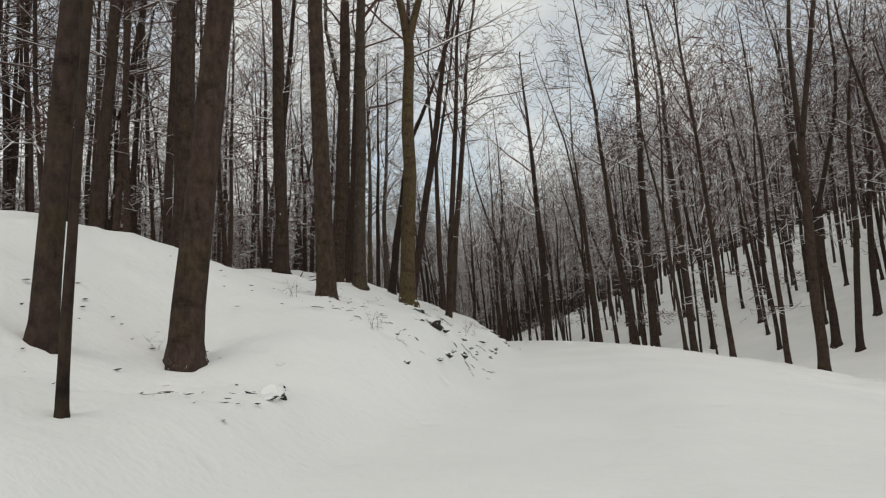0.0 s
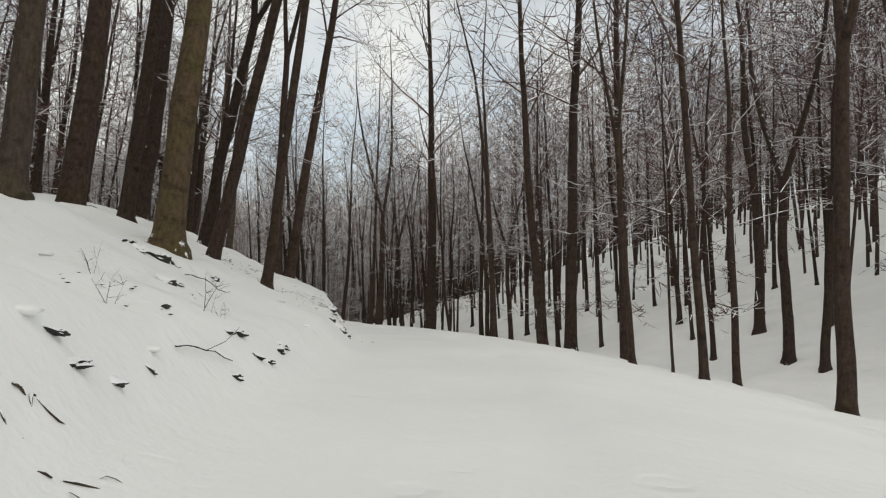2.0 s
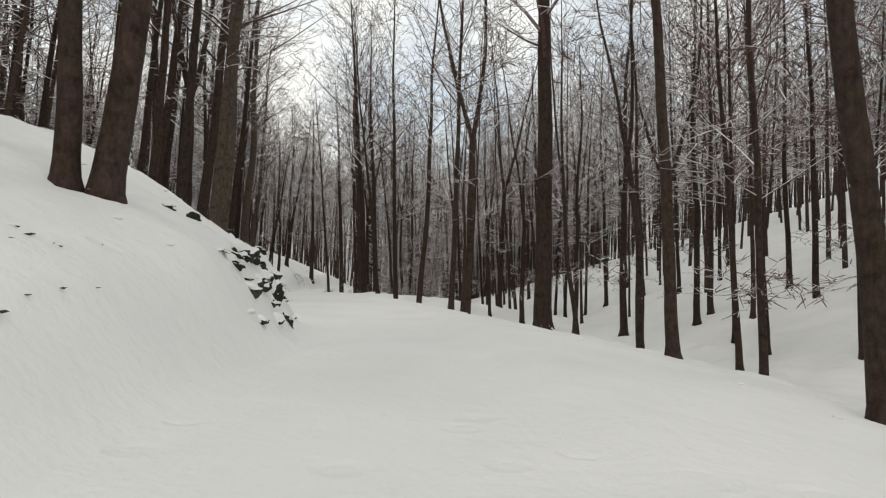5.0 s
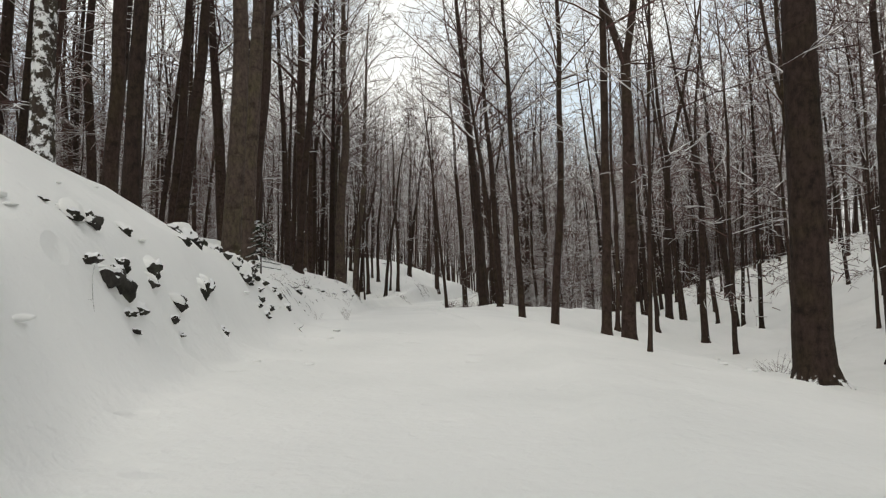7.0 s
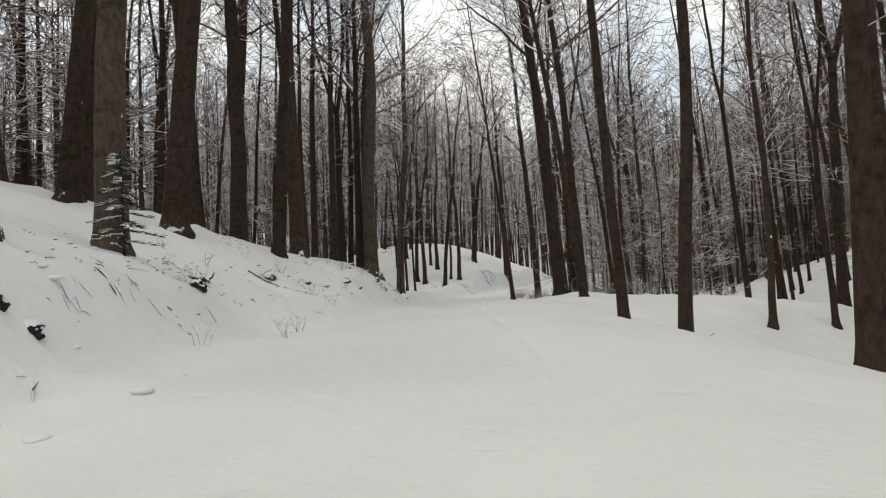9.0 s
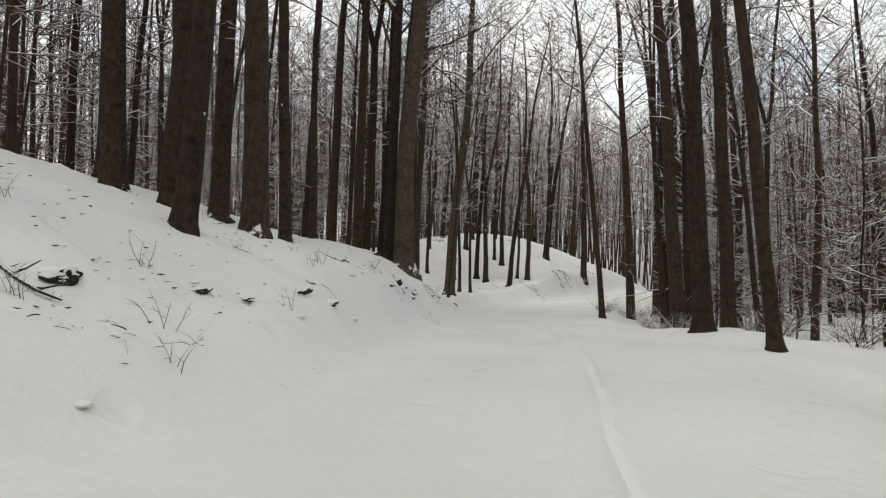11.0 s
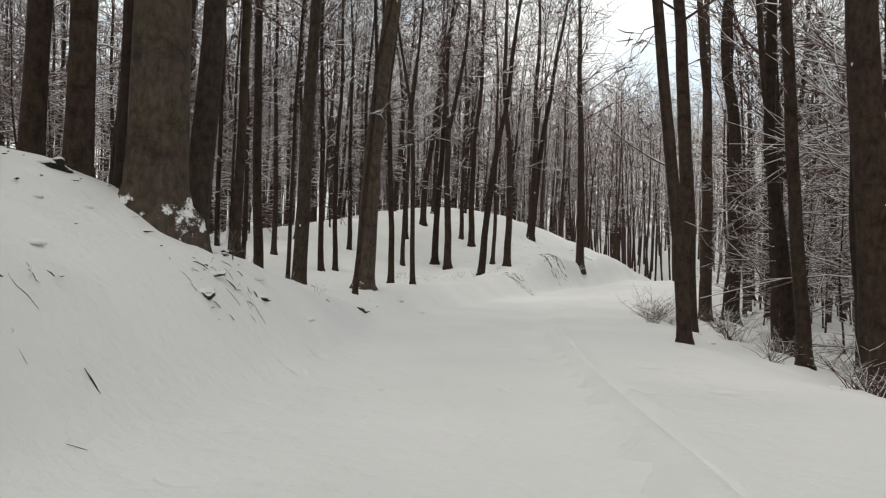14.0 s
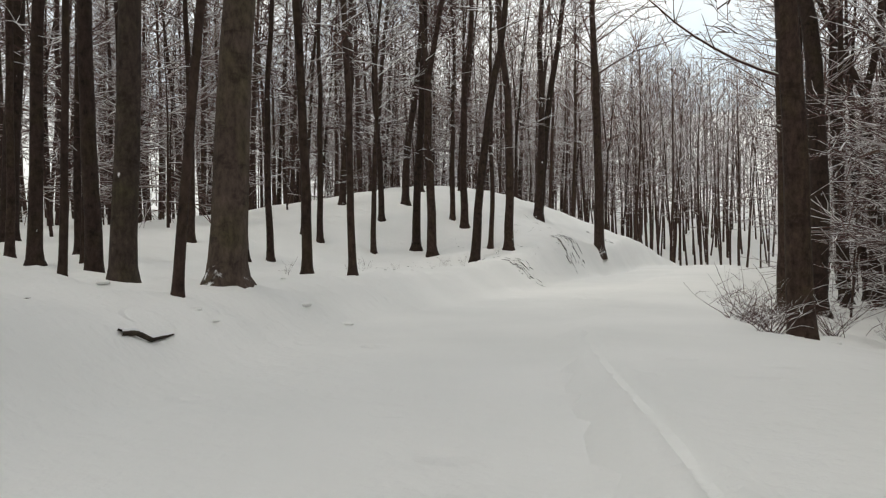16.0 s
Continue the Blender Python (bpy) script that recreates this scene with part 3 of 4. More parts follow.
near_tree("mid_c", 9.8, 36.5, 0.18, (-0.065, 0.003))
near_tree("mid_a", 11.9, 33.5, 0.17, (-0.041, 0.002))
near_tree("thin_b", 9.4, 27.4, 0.08, (-0.054, 0.003))
near_tree("thin_c", 11.0, 28.3, 0.04, (-0.056, 0.003))
near_tree("big_a", 7.26, 51.9, 0.32, (-0.035, -0.003))
near_tree("mid_b", 4.39, 61.0, 0.22, (0.015, 0.005))
near_tree("mid_a", 3.76, 58.2, 0.13, (0.015, 0.005))
near_tree("mid_b", 9.7, 44.7, 0.16, (-0.080, -0.008))
near_tree("big_tan", -1.82, 25.7, 0.30, (0.064, -0.007))
near_tree("mid_b", -4.9, 89.5, 0.18, (-0.031, -0.016))
near_tree("big_a", -3.1, 75.7, 0.22, (-0.064, -0.032))
near_tree("mid_a", -2.8, 79.5, 0.20, (-0.031, -0.015))
near_tree("mid_c", -1.6, 72.2, 0.12, (-0.119, -0.060))
near_tree("mid_c", -8.1, 86.9, 0.12, (-0.068, -0.034))
near_tree("mid_a", -8.7, 96.0, 0.24, (-0.049, -0.024))
near_tree("mid_b", -8.7, 104.3, 0.26, (-0.031, -0.016))
near_tree("mid_a", -5.1, 86.8, 0.29, (-0.027, -0.010))
near_tree("thin_a", -7.8, 107.0, 0.34, (0.033, 0.013))
near_tree("mid_a", 0.2, 67.2, 0.14, (-0.028, -0.011))
near_tree("big_grey", -16.2, 88.8, 0.25, (0.063, 0.031))
near_tree("mid_c", 1.7, 65.4, 0.16, (0.036, 0.014))
near_tree("big_grey", -18.2, 88.7, 0.19, (0.029, 0.014))
near_tree("mid_b", -20.9, 90.2, 0.15, (-0.002, -0.001))
near_tree("big_grey", -15.2, 82.0, 0.20, (0.054, 0.027))
near_tree("big_grey", -13.54, 79.78, 0.34, (0.02, 0.01))
near_tree("big_a", -14.35, 80.1, 0.20, (0.01, 0.01))
near_tree("mid_a", -0.3, 30.5, 0.15, (0.111, -0.001))
near_tree("mid_a", -18.0, 120.8, 0.28, (-0.009, -0.005))

# The wood: trees filling the shelf behind the bank, the valley and the slope.
def bough(owner, at, way, length, radius, lift):
    """A long bare limb with twigs, bowed by snow."""
    rng = random.Random(int(at * 100))
    t = Tubes()
    pts = bent_line(rng, Vector((0, 0, at)), Vector(way), length, 9, 0.05, lift)
    t.add(pts, [radius * (1 - 0.09 * k) for k in range(10)], 6)
    for k in range(2, 9):
        for _ in range(2):
            a = rng.uniform(0, 6.283)
            side = Vector((math.cos(a), math.sin(a), rng.uniform(-0.3, 0.5)))
            tw = bent_line(rng, pts[k], Vector(way) * 0.6 + side, length * rng.uniform(0.12, 0.3), 3, 0.2, 0.0)
            t.add(tw, [radius * 0.4, radius * 0.3, radius * 0.22, radius * 0.12], 4)
    ob = new("bough", t.mesh("bough", TWIG))
    ob.parent = owner
    return ob


for stem in [o for o in scene.objects if o.name.startswith("tree") and o.parent is None]:
    x, y = stem.location.x, stem.location.y
    if abs(x + 0.3) < 0.1 and abs(y - 30.5) < 0.1:
        bough(stem, 3.9, (1, -0.1, 0.15), 2.3, 0.022, -0.06)
    if abs(x + 8.7) < 0.1 and 95.5 < y < 96.5:
        bough(stem, 5.2, (-1, -0.2, 0.35), 4.2, 0.035, 0.09)
    if abs(x + 7.9) < 0.6 and abs(y - 58.8) < 0.8:
        bough(stem, 9.0, (0.9, -0.4, 0.5), 4.5, 0.04, -0.16)


def clear(x, y, taken, gap):
    return all((x - a) ** 2 + (y - b) ** 2 > gap * gap for a, b in taken)


def scatter(count, area, gap, allowed, seed, taken):
    """Random places in a box (x0, x1, y0, y1) at least gap metres from one another."""
    rng = random.Random(seed)
    out = []
    for _ in range(count * 12):
        if len(out) >= count:
            break
        x, y = rng.uniform(area[0], area[1]), rng.uniform(area[2], area[3])
        s, d, _ = (float(v[0]) for v in road_place(x, y))
        if allowed(x, y, s, d) and clear(x, y, taken, gap):
            out.append((x, y))
            taken.append((x, y))
    return out


TAKEN = list(PLACED)
pick = random.Random(77)


def slope_lean(x, y, d):
    side = 0.045 if d < 0 else -0.045
    return (side + pick.gauss(0, 0.03), pick.gauss(0, 0.03))


def plant(places, kinds, sizes, label, group):
    for x, y in places:
        d = float(road_place(x, y)[1][0])
        tree(pick.choice(kinds), x, y, pick.uniform(*sizes), slope_lean(x, y, d), pick.uniform(0, 6.28), label, group, pick.uniform(0.9, 1.1))


plant(scatter(66, (-42, 2, 5, 98), 2.0, lambda x, y, s, d: -34 < d < -12.0 and s < 92, 5, TAKEN), ["far_a", "far_b", "far_c"], (0.11, 0.24),
      "slender bare beech standing in snow above the bank", "trees on the shelf")
plant(scatter(66, (8, 46, 24, 112), 2.6, lambda x, y, s, d: 9.5 < d < 32 and s < 105, 6, TAKEN), ["far_a", "far_c", "far_b", "far_c"], (0.07, 0.17),
      "slender bare tree on the snowy valley slope", "trees on the slope")
plant(scatter(34, (-46, -17, 96, 150), 2.2, lambda x, y, s, d: d < -9 and y > 100, 7, TAKEN), ["far_a", "far_c", "far_b"], (0.08, 0.18),
      "slender bare beech on the snowy hump", "trees on the hump")
plant(scatter(52, (-12, 14, 78, 150), 2.2, lambda x, y, s, d: 5.5 < d < 24, 8, TAKEN), ["mid_c", "far_a", "far_b"], (0.10, 0.2),
      "bare beech below the road with snowy twigs", "trees below the road")
plant(scatter(16, (-8, 16, 62, 135), 1.5, lambda x, y, s, d: 7.0 < d < 13 and s > 80, 9, TAKEN), ["under_a", "under_b"], (0.03, 0.055),
      "thin understorey beech with level snow-laden twigs", "understorey saplings")
plant(scatter(8, (-40, 0, 36, 120), 1.6, lambda x, y, s, d: -22 < d < -9, 10, TAKEN), ["under_a", "under_b"], (0.03, 0.05),
      "thin understorey beech with level snow-laden twigs", "understorey saplings")


def far_woods(name, count, area, gap, allowed, seed, label, subs=7, low=False):
    """Distant trees past counting, joined: all trunks one part, all branches another."""
    shapes = []
    for k in range(4):
        shapes.append(distant_tree(100 + k, subs, low))
    places = scatter(count, area, gap, allowed, seed + 1, list(TAKEN))
    root = tagged(new(name), label, "woods", kind="stuff")
    xs, ys = np.array(places).T
    zs = ground_height(xs, ys)
    # Branches take the twig colour with distance haze mixed in.
    for part_name, index, mat in (("trunks", 0, BARK_FAR), ("branches", 1, TWIG_HAZED)):
        verts, faces, base = [], [], 0
        r2 = random.Random(seed + 5)
        for x, y, z in zip(xs, ys, zs):
            v, f = shapes[r2.randrange(4)][index]
            a, k, lx, ly = r2.uniform(0, 6.28), r2.uniform(0.8, 1.2), r2.gauss(0, 0.03), r2.gauss(0, 0.03)
            c, s = math.cos(a) * k, math.sin(a) * k
            w = np.empty_like(v)
            w[:, 0] = v[:, 0] * c - v[:, 1] * s + v[:, 2] * lx + x
            w[:, 1] = v[:, 0] * s + v[:, 1] * c + v[:, 2] * ly + y
            w[:, 2] = v[:, 2] * k + z
            verts.append(w)
            faces.append(f + base)
            base += len(v)
        verts, faces = np.concatenate(verts), np.concatenate(faces)
        me = bpy.data.meshes.new(part_name)
        me.vertices.add(len(verts))
        me.vertices.foreach_set("co", verts.ravel())
        me.loops.add(faces.size)
        me.loops.foreach_set("vertex_index", faces.ravel())
        me.polygons.add(len(faces))
        me.polygons.foreach_set("loop_start", np.arange(len(faces)) * 4)
        me.update(calc_edges=True)
        me.materials.append(mat)
        ob = new(part_name, me)
        ob.parent = root
    return root


def distant_tree(seed, subs, low):
    rng = random.Random(seed)
    tall, radius = (rng.uniform(7, 13), 0.05) if low else (rng.uniform(19, 24), rng.uniform(0.09, 0.16))
    trunk, crown = Tubes(), Tubes()
    pts = bent_line(rng, Vector((0, 0, -0.4)), Vector((0, 0, 1)), tall, 6, 0.035, 0.2)
    trunk.add(pts, [radius * (1.15 - 1.02 * k / 6) for k in range(7)], 5)
    for j in range(14):
        u = (j + rng.random()) / 14
        h = (0.12 + 0.85 * u if low else 0.27 + 0.7 * u) * 6
        k = min(int(h), 5)
        a = rng.uniform(0, 6.283)
        p = pts[k].lerp(pts[k + 1], h - k)
        climb = rng.uniform(-0.05, 0.4) if low else rng.uniform(0.1, 0.5) + 1.4 * max(0.0, u - 0.2)
        q = bent_line(rng, p, Vector((math.cos(a), math.sin(a), climb)), rng.uniform(1.4, 3.0) if low else rng.uniform(1.6, 3.0) + 1.4 * u, 2, 0.18, -0.03 if low else 0.04)
        crown.add(q, [0.028, 0.02, 0.012] if low else [0.05, 0.032, 0.014], 3)
        for i in range(subs):
            g = rng.uniform(0.25, 1.99)
            m = int(g)
            d = (q[m + 1] - q[m]).normalized()
            o = d.cross(Vector((0, 0, 1)))
            o = (o.normalized() if o.length > 0.3 else d.orthogonal()) * (1 if i % 2 else -1)
            t = bent_line(rng, q[m].lerp(q[m + 1], g - m), d * 0.8 + o * 0.8 + Vector((0, 0, rng.gauss(0.05, 0.25))), rng.uniform(1.0, 2.6), 1, 0.25, 0.0)
            crown.add(t, [0.02, 0.010] if low else [0.03, 0.014], 3)
    return [(np.array([tuple(v) for v in b.verts]), np.array(b.faces)) for b in (trunk, crown)]


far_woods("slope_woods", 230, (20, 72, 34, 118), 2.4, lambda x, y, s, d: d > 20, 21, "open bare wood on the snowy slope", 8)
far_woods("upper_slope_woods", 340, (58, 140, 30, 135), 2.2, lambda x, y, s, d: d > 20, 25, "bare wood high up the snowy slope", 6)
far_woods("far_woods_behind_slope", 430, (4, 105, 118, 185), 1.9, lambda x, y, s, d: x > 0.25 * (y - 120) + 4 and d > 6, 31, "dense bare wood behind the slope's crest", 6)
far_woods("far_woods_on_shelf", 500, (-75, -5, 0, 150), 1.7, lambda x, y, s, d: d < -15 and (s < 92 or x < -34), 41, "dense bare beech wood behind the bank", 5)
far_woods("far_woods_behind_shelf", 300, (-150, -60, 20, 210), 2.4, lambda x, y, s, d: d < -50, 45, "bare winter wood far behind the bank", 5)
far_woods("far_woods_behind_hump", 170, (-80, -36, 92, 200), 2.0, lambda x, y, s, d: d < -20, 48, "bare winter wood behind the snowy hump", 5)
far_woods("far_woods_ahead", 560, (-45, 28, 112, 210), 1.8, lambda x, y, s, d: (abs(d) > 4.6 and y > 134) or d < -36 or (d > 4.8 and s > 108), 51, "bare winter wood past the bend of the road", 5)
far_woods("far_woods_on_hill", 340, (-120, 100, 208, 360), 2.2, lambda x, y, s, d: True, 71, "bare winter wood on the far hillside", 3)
far_woods("understorey", 170, (-14, 22, 84, 165), 1.8, lambda x, y, s, d: (7 < d < 13 and s > 84) or (d > 7 and y > 128), 81, "level snow-laden sprays of understorey beech", 7, True)
far_woods("understorey", 100, (-50, -8, 40, 150), 1.8, lambda x, y, s, d: d < -14, 91, "level snow-laden sprays of understorey beech", 7, True)


# ---- small things on the bank and the road ----
ROCK = bark_material("wet_rock", (0.014, 0.013, 0.012), (0.06, 0.055, 0.05), 0.30)
NEEDLES = bark_material("spruce_needles", (0.012, 0.022, 0.014), (0.03, 0.05, 0.03), 0.5)
LITTER = bark_material("fallen_wood", (0.026, 0.019, 0.015), (0.09, 0.068, 0.052), 0.35)
tiny = random.Random(5)


def rock_mesh(seed):
    bm = bmesh.new()
    bmesh.ops.create_icosphere(bm, subdivisions=3, radius=1.0)
    for v in bm.verts:
        p = v.co * 1.2 + Vector((seed * 7.1, seed * 3.3, 0))
        v.co *= 0.85 + 0.5 * noise.noise(p) + 0.3 * abs(noise.noise(p * 2.6)) + 0.3 * noise.noise(p * 5.0) + 0.12 * noise.noise(p * 11.0)
    me = bpy.data.meshes.new("rock")
    bm.to_mesh(me)
    bm.free()
    me.shade_smooth()
    me.materials.append(ROCK)
    return me


ROCKS = [rock_mesh(k) for k in range(5)]


def snow_cap_mesh(seed):
    """A rounded pillow of snow with a flat underside."""
    bm = bmesh.new()
    bmesh.ops.create_icosphere(bm, subdivisions=3, radius=1.0)
    for v in bm.verts:
        v.co *= 1 + 0.22 * noise.noise(v.co * 1.3 + Vector((seed * 4.7, 1, 0))) + 0.08 * noise.noise(v.co * 3.1)
        if v.co.z < 0:
            v.co.z *= 0.35
    me = bpy.data.meshes.new("snow_cap")
    bm.to_mesh(me)
    bm.free()
    me.shade_smooth()
    me.materials.append(SNOW)
    return me


CAPS = [snow_cap_mesh(k) for k in range(4)]


def rock(x, y, wide, tall, label="dark wet rock in the bank under a pillow of snow", small=False):
    """A rock whose face looks out of the bank, with snow lying on it."""
    e = 0.3
    n = Vector((height(x - e, y) - height(x + e, y), height(x, y - e) - height(x, y + e), 0)).normalized()
    turn = math.atan2(n.y, n.x) + math.pi / 2 + tiny.gauss(0, 0.3)
    ob = new("rock", ROCKS[tiny.randrange(5)])
    w, h, deep = wide * 0.52, tall * 0.52, 0.08 + 0.28 * min(wide, tall)
    ob.matrix_basis = Matrix.LocRotScale((x, y, height(x, y)), Euler((tiny.gauss(0.15, 0.2), tiny.gauss(0, 0.4), turn)), (w, deep, h))
    if wide > 0.13:
        cap = new("snow_cap", CAPS[tiny.randrange(4)])
        cap.parent = ob
        cap.matrix_basis = Matrix.LocRotScale((tiny.gauss(0, 0.25), 0.45, 0.3 + tiny.uniform(0, 0.25)), Euler((0.3, tiny.gauss(0, 0.25), 0)), (tiny.uniform(0.8, 1.15), 1.15, 0.62))
        tagged(cap, "white pillow of snow")
    if wide >= 0.22 and y < 56 and not small:
        for _ in range(3):
            a = tiny.uniform(0, 6.283)
            far = tiny.uniform(0.5, 0.95) * (0.16 + wide)
            rock(x + math.cos(a) * far, y + math.sin(a) * far, wide * tiny.uniform(0.25, 0.55), tall * tiny.uniform(0.3, 0.6), small=True)
    return tagged(ob, label, "rock", "rocks in the bank")


rock(-1.21, 23.03, 0.49, 0.23)
rock(-1.47, 22.80, 0.22, 0.14)
rock(-0.50, 20.74, 0.24, 0.16)
rock(0.74, 19.17, 0.16, 0.11)
rock(0.65, 18.92, 0.09, 0.07)
rock(1.13, 20.00, 0.13, 0.11)
rock(1.89, 26.40, 0.22, 0.23)
rock(-0.53, 24.13, 0.20, 0.16)
rock(-4.68, 52.51, 0.34, 0.43)
rock(-3.46, 51.68, 0.41, 0.32)
rock(-3.81, 52.36, 0.39, 0.36)
rock(-3.74, 52.61, 0.10, 0.15)
rock(-3.92, 53.60, 0.16, 0.15)
rock(-3.91, 53.89, 0.13, 0.20)
rock(-3.85, 54.21, 0.17, 0.20)
rock(-3.23, 51.79, 0.20, 0.11)
rock(-3.39, 52.54, 0.18, 0.14)
rock(-3.54, 52.38, 0.10, 0.14)
rock(-3.92, 53.31, 0.19, 0.10)
rock(-5.77, 58.60, 0.38, 0.21)
rock(-8.05, 63.70, 0.42, 0.25)
rock(-3.79, 53.01, 0.12, 0.12)
rock(-10.10, 71.39, 0.15, 0.11)
rock(-10.46, 74.28, 0.32, 0.22)
rock(-9.75, 72.78, 0.16, 0.10)
rock(-0.17, 39.17, 0.40, 0.21)
rock(1.53, 37.23, 0.16, 0.24)
rock(1.75, 36.98, 0.17, 0.12)
rock(1.34, 37.12, 0.22, 0.08)
rock(1.20, 37.50, 0.15, 0.08)
rock(1.37, 38.66, 0.12, 0.19)
rock(-8.25, 65.72, 0.16, 0.11)
rock(-7.91, 67.39, 0.12, 0.10)
rock(-7.84, 67.97, 0.17, 0.12)
rock(-8.22, 67.93, 0.11, 0.08)
rock(-10.62, 74.55, 0.27, 0.17)
rock(-10.67, 75.45, 0.11, 0.10)
rock(-10.76, 75.20, 0.07, 0.05)
rock(-13.35, 80.68, 0.19, 0.11)
rock(-12.02, 79.07, 0.11, 0.14)
rock(-12.39, 79.62, 0.15, 0.05)
rock(-12.45, 80.46, 0.08, 0.06)
rock(0.31, 15.55, 0.12, 0.07)
rock(0.18, 15.52, 0.08, 0.05)
rock(0.42, 15.90, 0.10, 0.06)
rock(0.47, 16.55, 0.08, 0.05)
rock(0.87, 18.17, 0.12, 0.09)
rock(0.96, 19.11, 0.11, 0.08)
rock(0.05, 18.45, 0.10, 0.07)
rock(1.16, 20.26, 0.12, 0.09)
rock(1.09, 19.32, 0.09, 0.07)
rock(-0.17, 11.97, 0.15, 0.10)
rock(-0.31, 11.34, 0.11, 0.07)
rock(-0.82, 10.20, 0.11, 0.07)
rock(0.12, 13.10, 0.07, 0.19)
rock(1.13, 39.63, 0.28, 0.5)
rock(1.05, 39.4, 0.16, 0.3)
rock(0.98, 39.95, 0.14, 0.16)
rock(1.32, 38.24, 0.42, 0.3)
rock(1.0, 38.55, 0.3, 0.28)
rock(0.95, 38.9, 0.22, 0.22)
rock(0.48, 39.74, 0.2, 0.16)
rock(0.6, 40.1, 0.12, 0.22)
rock(0.45, 41.82, 0.34, 0.24)
rock(-0.83, 43.33, 0.24, 0.18)
rock(-0.95, 43.6, 0.16, 0.14)
rock(0.62, 42.0, 0.26, 0.1)
rock(0.72, 42.3, 0.1, 0.16)
rock(0.6, 41.6, 0.1, 0.24)
rock(-1.44, 45.75, 0.26, 0.44)
rock(-1.31, 45.46, 0.24, 0.22)
rock(-1.95, 46.93, 0.26, 0.28)
rock(-1.8, 46.7, 0.14, 0.2)
rock(-1.86, 47.37, 0.14, 0.28)
rock(-2.3, 48.53, 0.14, 0.34)
rock(-3.66, 51.97, 0.22, 0.3)
rock(-1.82, 45.42, 0.3, 0.18)
rock(-6.25, 59.15, 0.36, 0.16)
rock(-3.23, 49.44, 0.32, 0.44)
rock(-3.57, 51.5, 0.28, 0.38)
rock(-2.49, 48.88, 0.26, 0.32)
rock(-3.59, 51.94, 0.22, 0.24)
rock(-0.35, 12.7, 0.26, 0.2)
rock(-2.0, 7.3, 0.26, 0.1)
rock(-2.1, 7.9, 0.18, 0.1)
rock(-8.0, 66.3, 0.12, 0.08)
rock(-11.0, 76.0, 0.22, 0.18)
rock(-14.2, 79.0, 0.3, 0.18)
rock(1.6, 30.0, 0.28, 0.16)
rock(1.5, 30.6, 0.2, 0.12)
rock(1.2, 31.2, 0.2, 0.12)


def lying_wood(kind, x, y, length, radius, way, label, lift=0.03, twigs=2):
    """A fallen stick or log that follows the ground."""
    t = Tubes()
    rng = random.Random(int(x * 31 + y * 17))
    n = max(3, int(length / 0.18))
    pts, a = [], way
    px, py = x - math.cos(way) * length / 2, y - math.sin(way) * length / 2
    for k in range(n + 1):
        pts.append(Vector((px, py, height(px, py) + lift + 0.05 * length * math.sin(3.0 * k / n))))
        a += rng.gauss(0, 0.16)
        px, py = px + math.cos(a) * length / n, py + math.sin(a) * length / n
    t.add(pts, [radius * (1 - 0.55 * k / n) for k in range(n + 1)], 6 if radius > 0.03 else 4)
    for _ in range(twigs):
        p = pts[rng.randrange(1, n)]
        b = way + rng.choice((-1, 1)) * rng.uniform(0.4, 1.0)
        t.add(bent_line(rng, p, Vector((math.cos(b), math.sin(b), 0.35)), length * 0.4, 2, 0.15, 0), [radius * 0.5, radius * 0.4, radius * 0.2], 3)
    me = t.mesh(kind, LITTER)
    origin = Vector((x, y, height(x, y)))
    me.transform(Matrix.Translation(-origin))
    ob = new(kind, me)
    ob.location = origin
    return tagged(ob, label, "log" if kind == "fallen_log" else "stick", "" if kind == "fallen_log" else "sticks on the bank")


lying_wood("fallen_log", -14.45, 86.0, 0.75, 0.04, 1.85, "short dark log half buried in snow", 0.0, 0)
lying_wood("fallen_log", -6.4, 59.5, 0.6, 0.045, -0.6, "dark broken log lying in snow", 0.03, 1)
lying_wood("fallen_log", -7.9, 63.2, 0.7, 0.03, 0.3, "dark broken branch lying in snow", 0.03, 3)
lying_wood("fallen_log", -3.4, 53.8, 0.5, 0.016, -0.9, "curved dark branch lying on the bank", 0.03, 2)
lying_wood("fallen_log", 2.2, 66.6, 2.6, 0.035, -1.0, "bare fallen branch beside the road's edge", 0.08, 3)
lying_wood("fallen_log", -4.8, 20.6, 1.6, 0.05, -0.2, "snowy fallen branch on top of the bank", 0.05, 2)
lying_wood("fallen_log", -0.2, 22.6, 1.3, 0.014, 0.95, "long thin branch lying across the bank", 0.04, 2)
lying_wood("fallen_log", 0.53, 17.87, 1.10, 0.012, 1.48, "long thin stick lying across the bank", 0.03, 1)
lying_wood("fallen_log", -7.03, 34.12, 1.60, 0.030, 1.21, "dark log lying along the bank's brow", 0.03, 1)
for n in range(52):
    # more of them where the bank is cut steep
    s = tiny.choice((tiny.uniform(6, 17), tiny.uniform(28, 32), tiny.uniform(44, 57), tiny.uniform(58, 70), tiny.uniform(70, 86), tiny.uniform(106, 122)))
    k = int(np.argmin(np.abs(LINE_S - s)))
    d = -tiny.uniform(3.9, 6.4) - (1.6 if s > 100 else 0)
    x, y = LINE[k, 0] + LINE_D[k, 1] * d, LINE[k, 1] - LINE_D[k, 0] * d
    if height(x, y) < LINE[k, 2] + 0.4:
        continue
    lying_wood("stick", x, y, tiny.uniform(0.12, 0.42), tiny.uniform(0.003, 0.007), tiny.uniform(-1.3, 0.9), "dark fallen stick lying on the snow", 0.02, tiny.randrange(3))


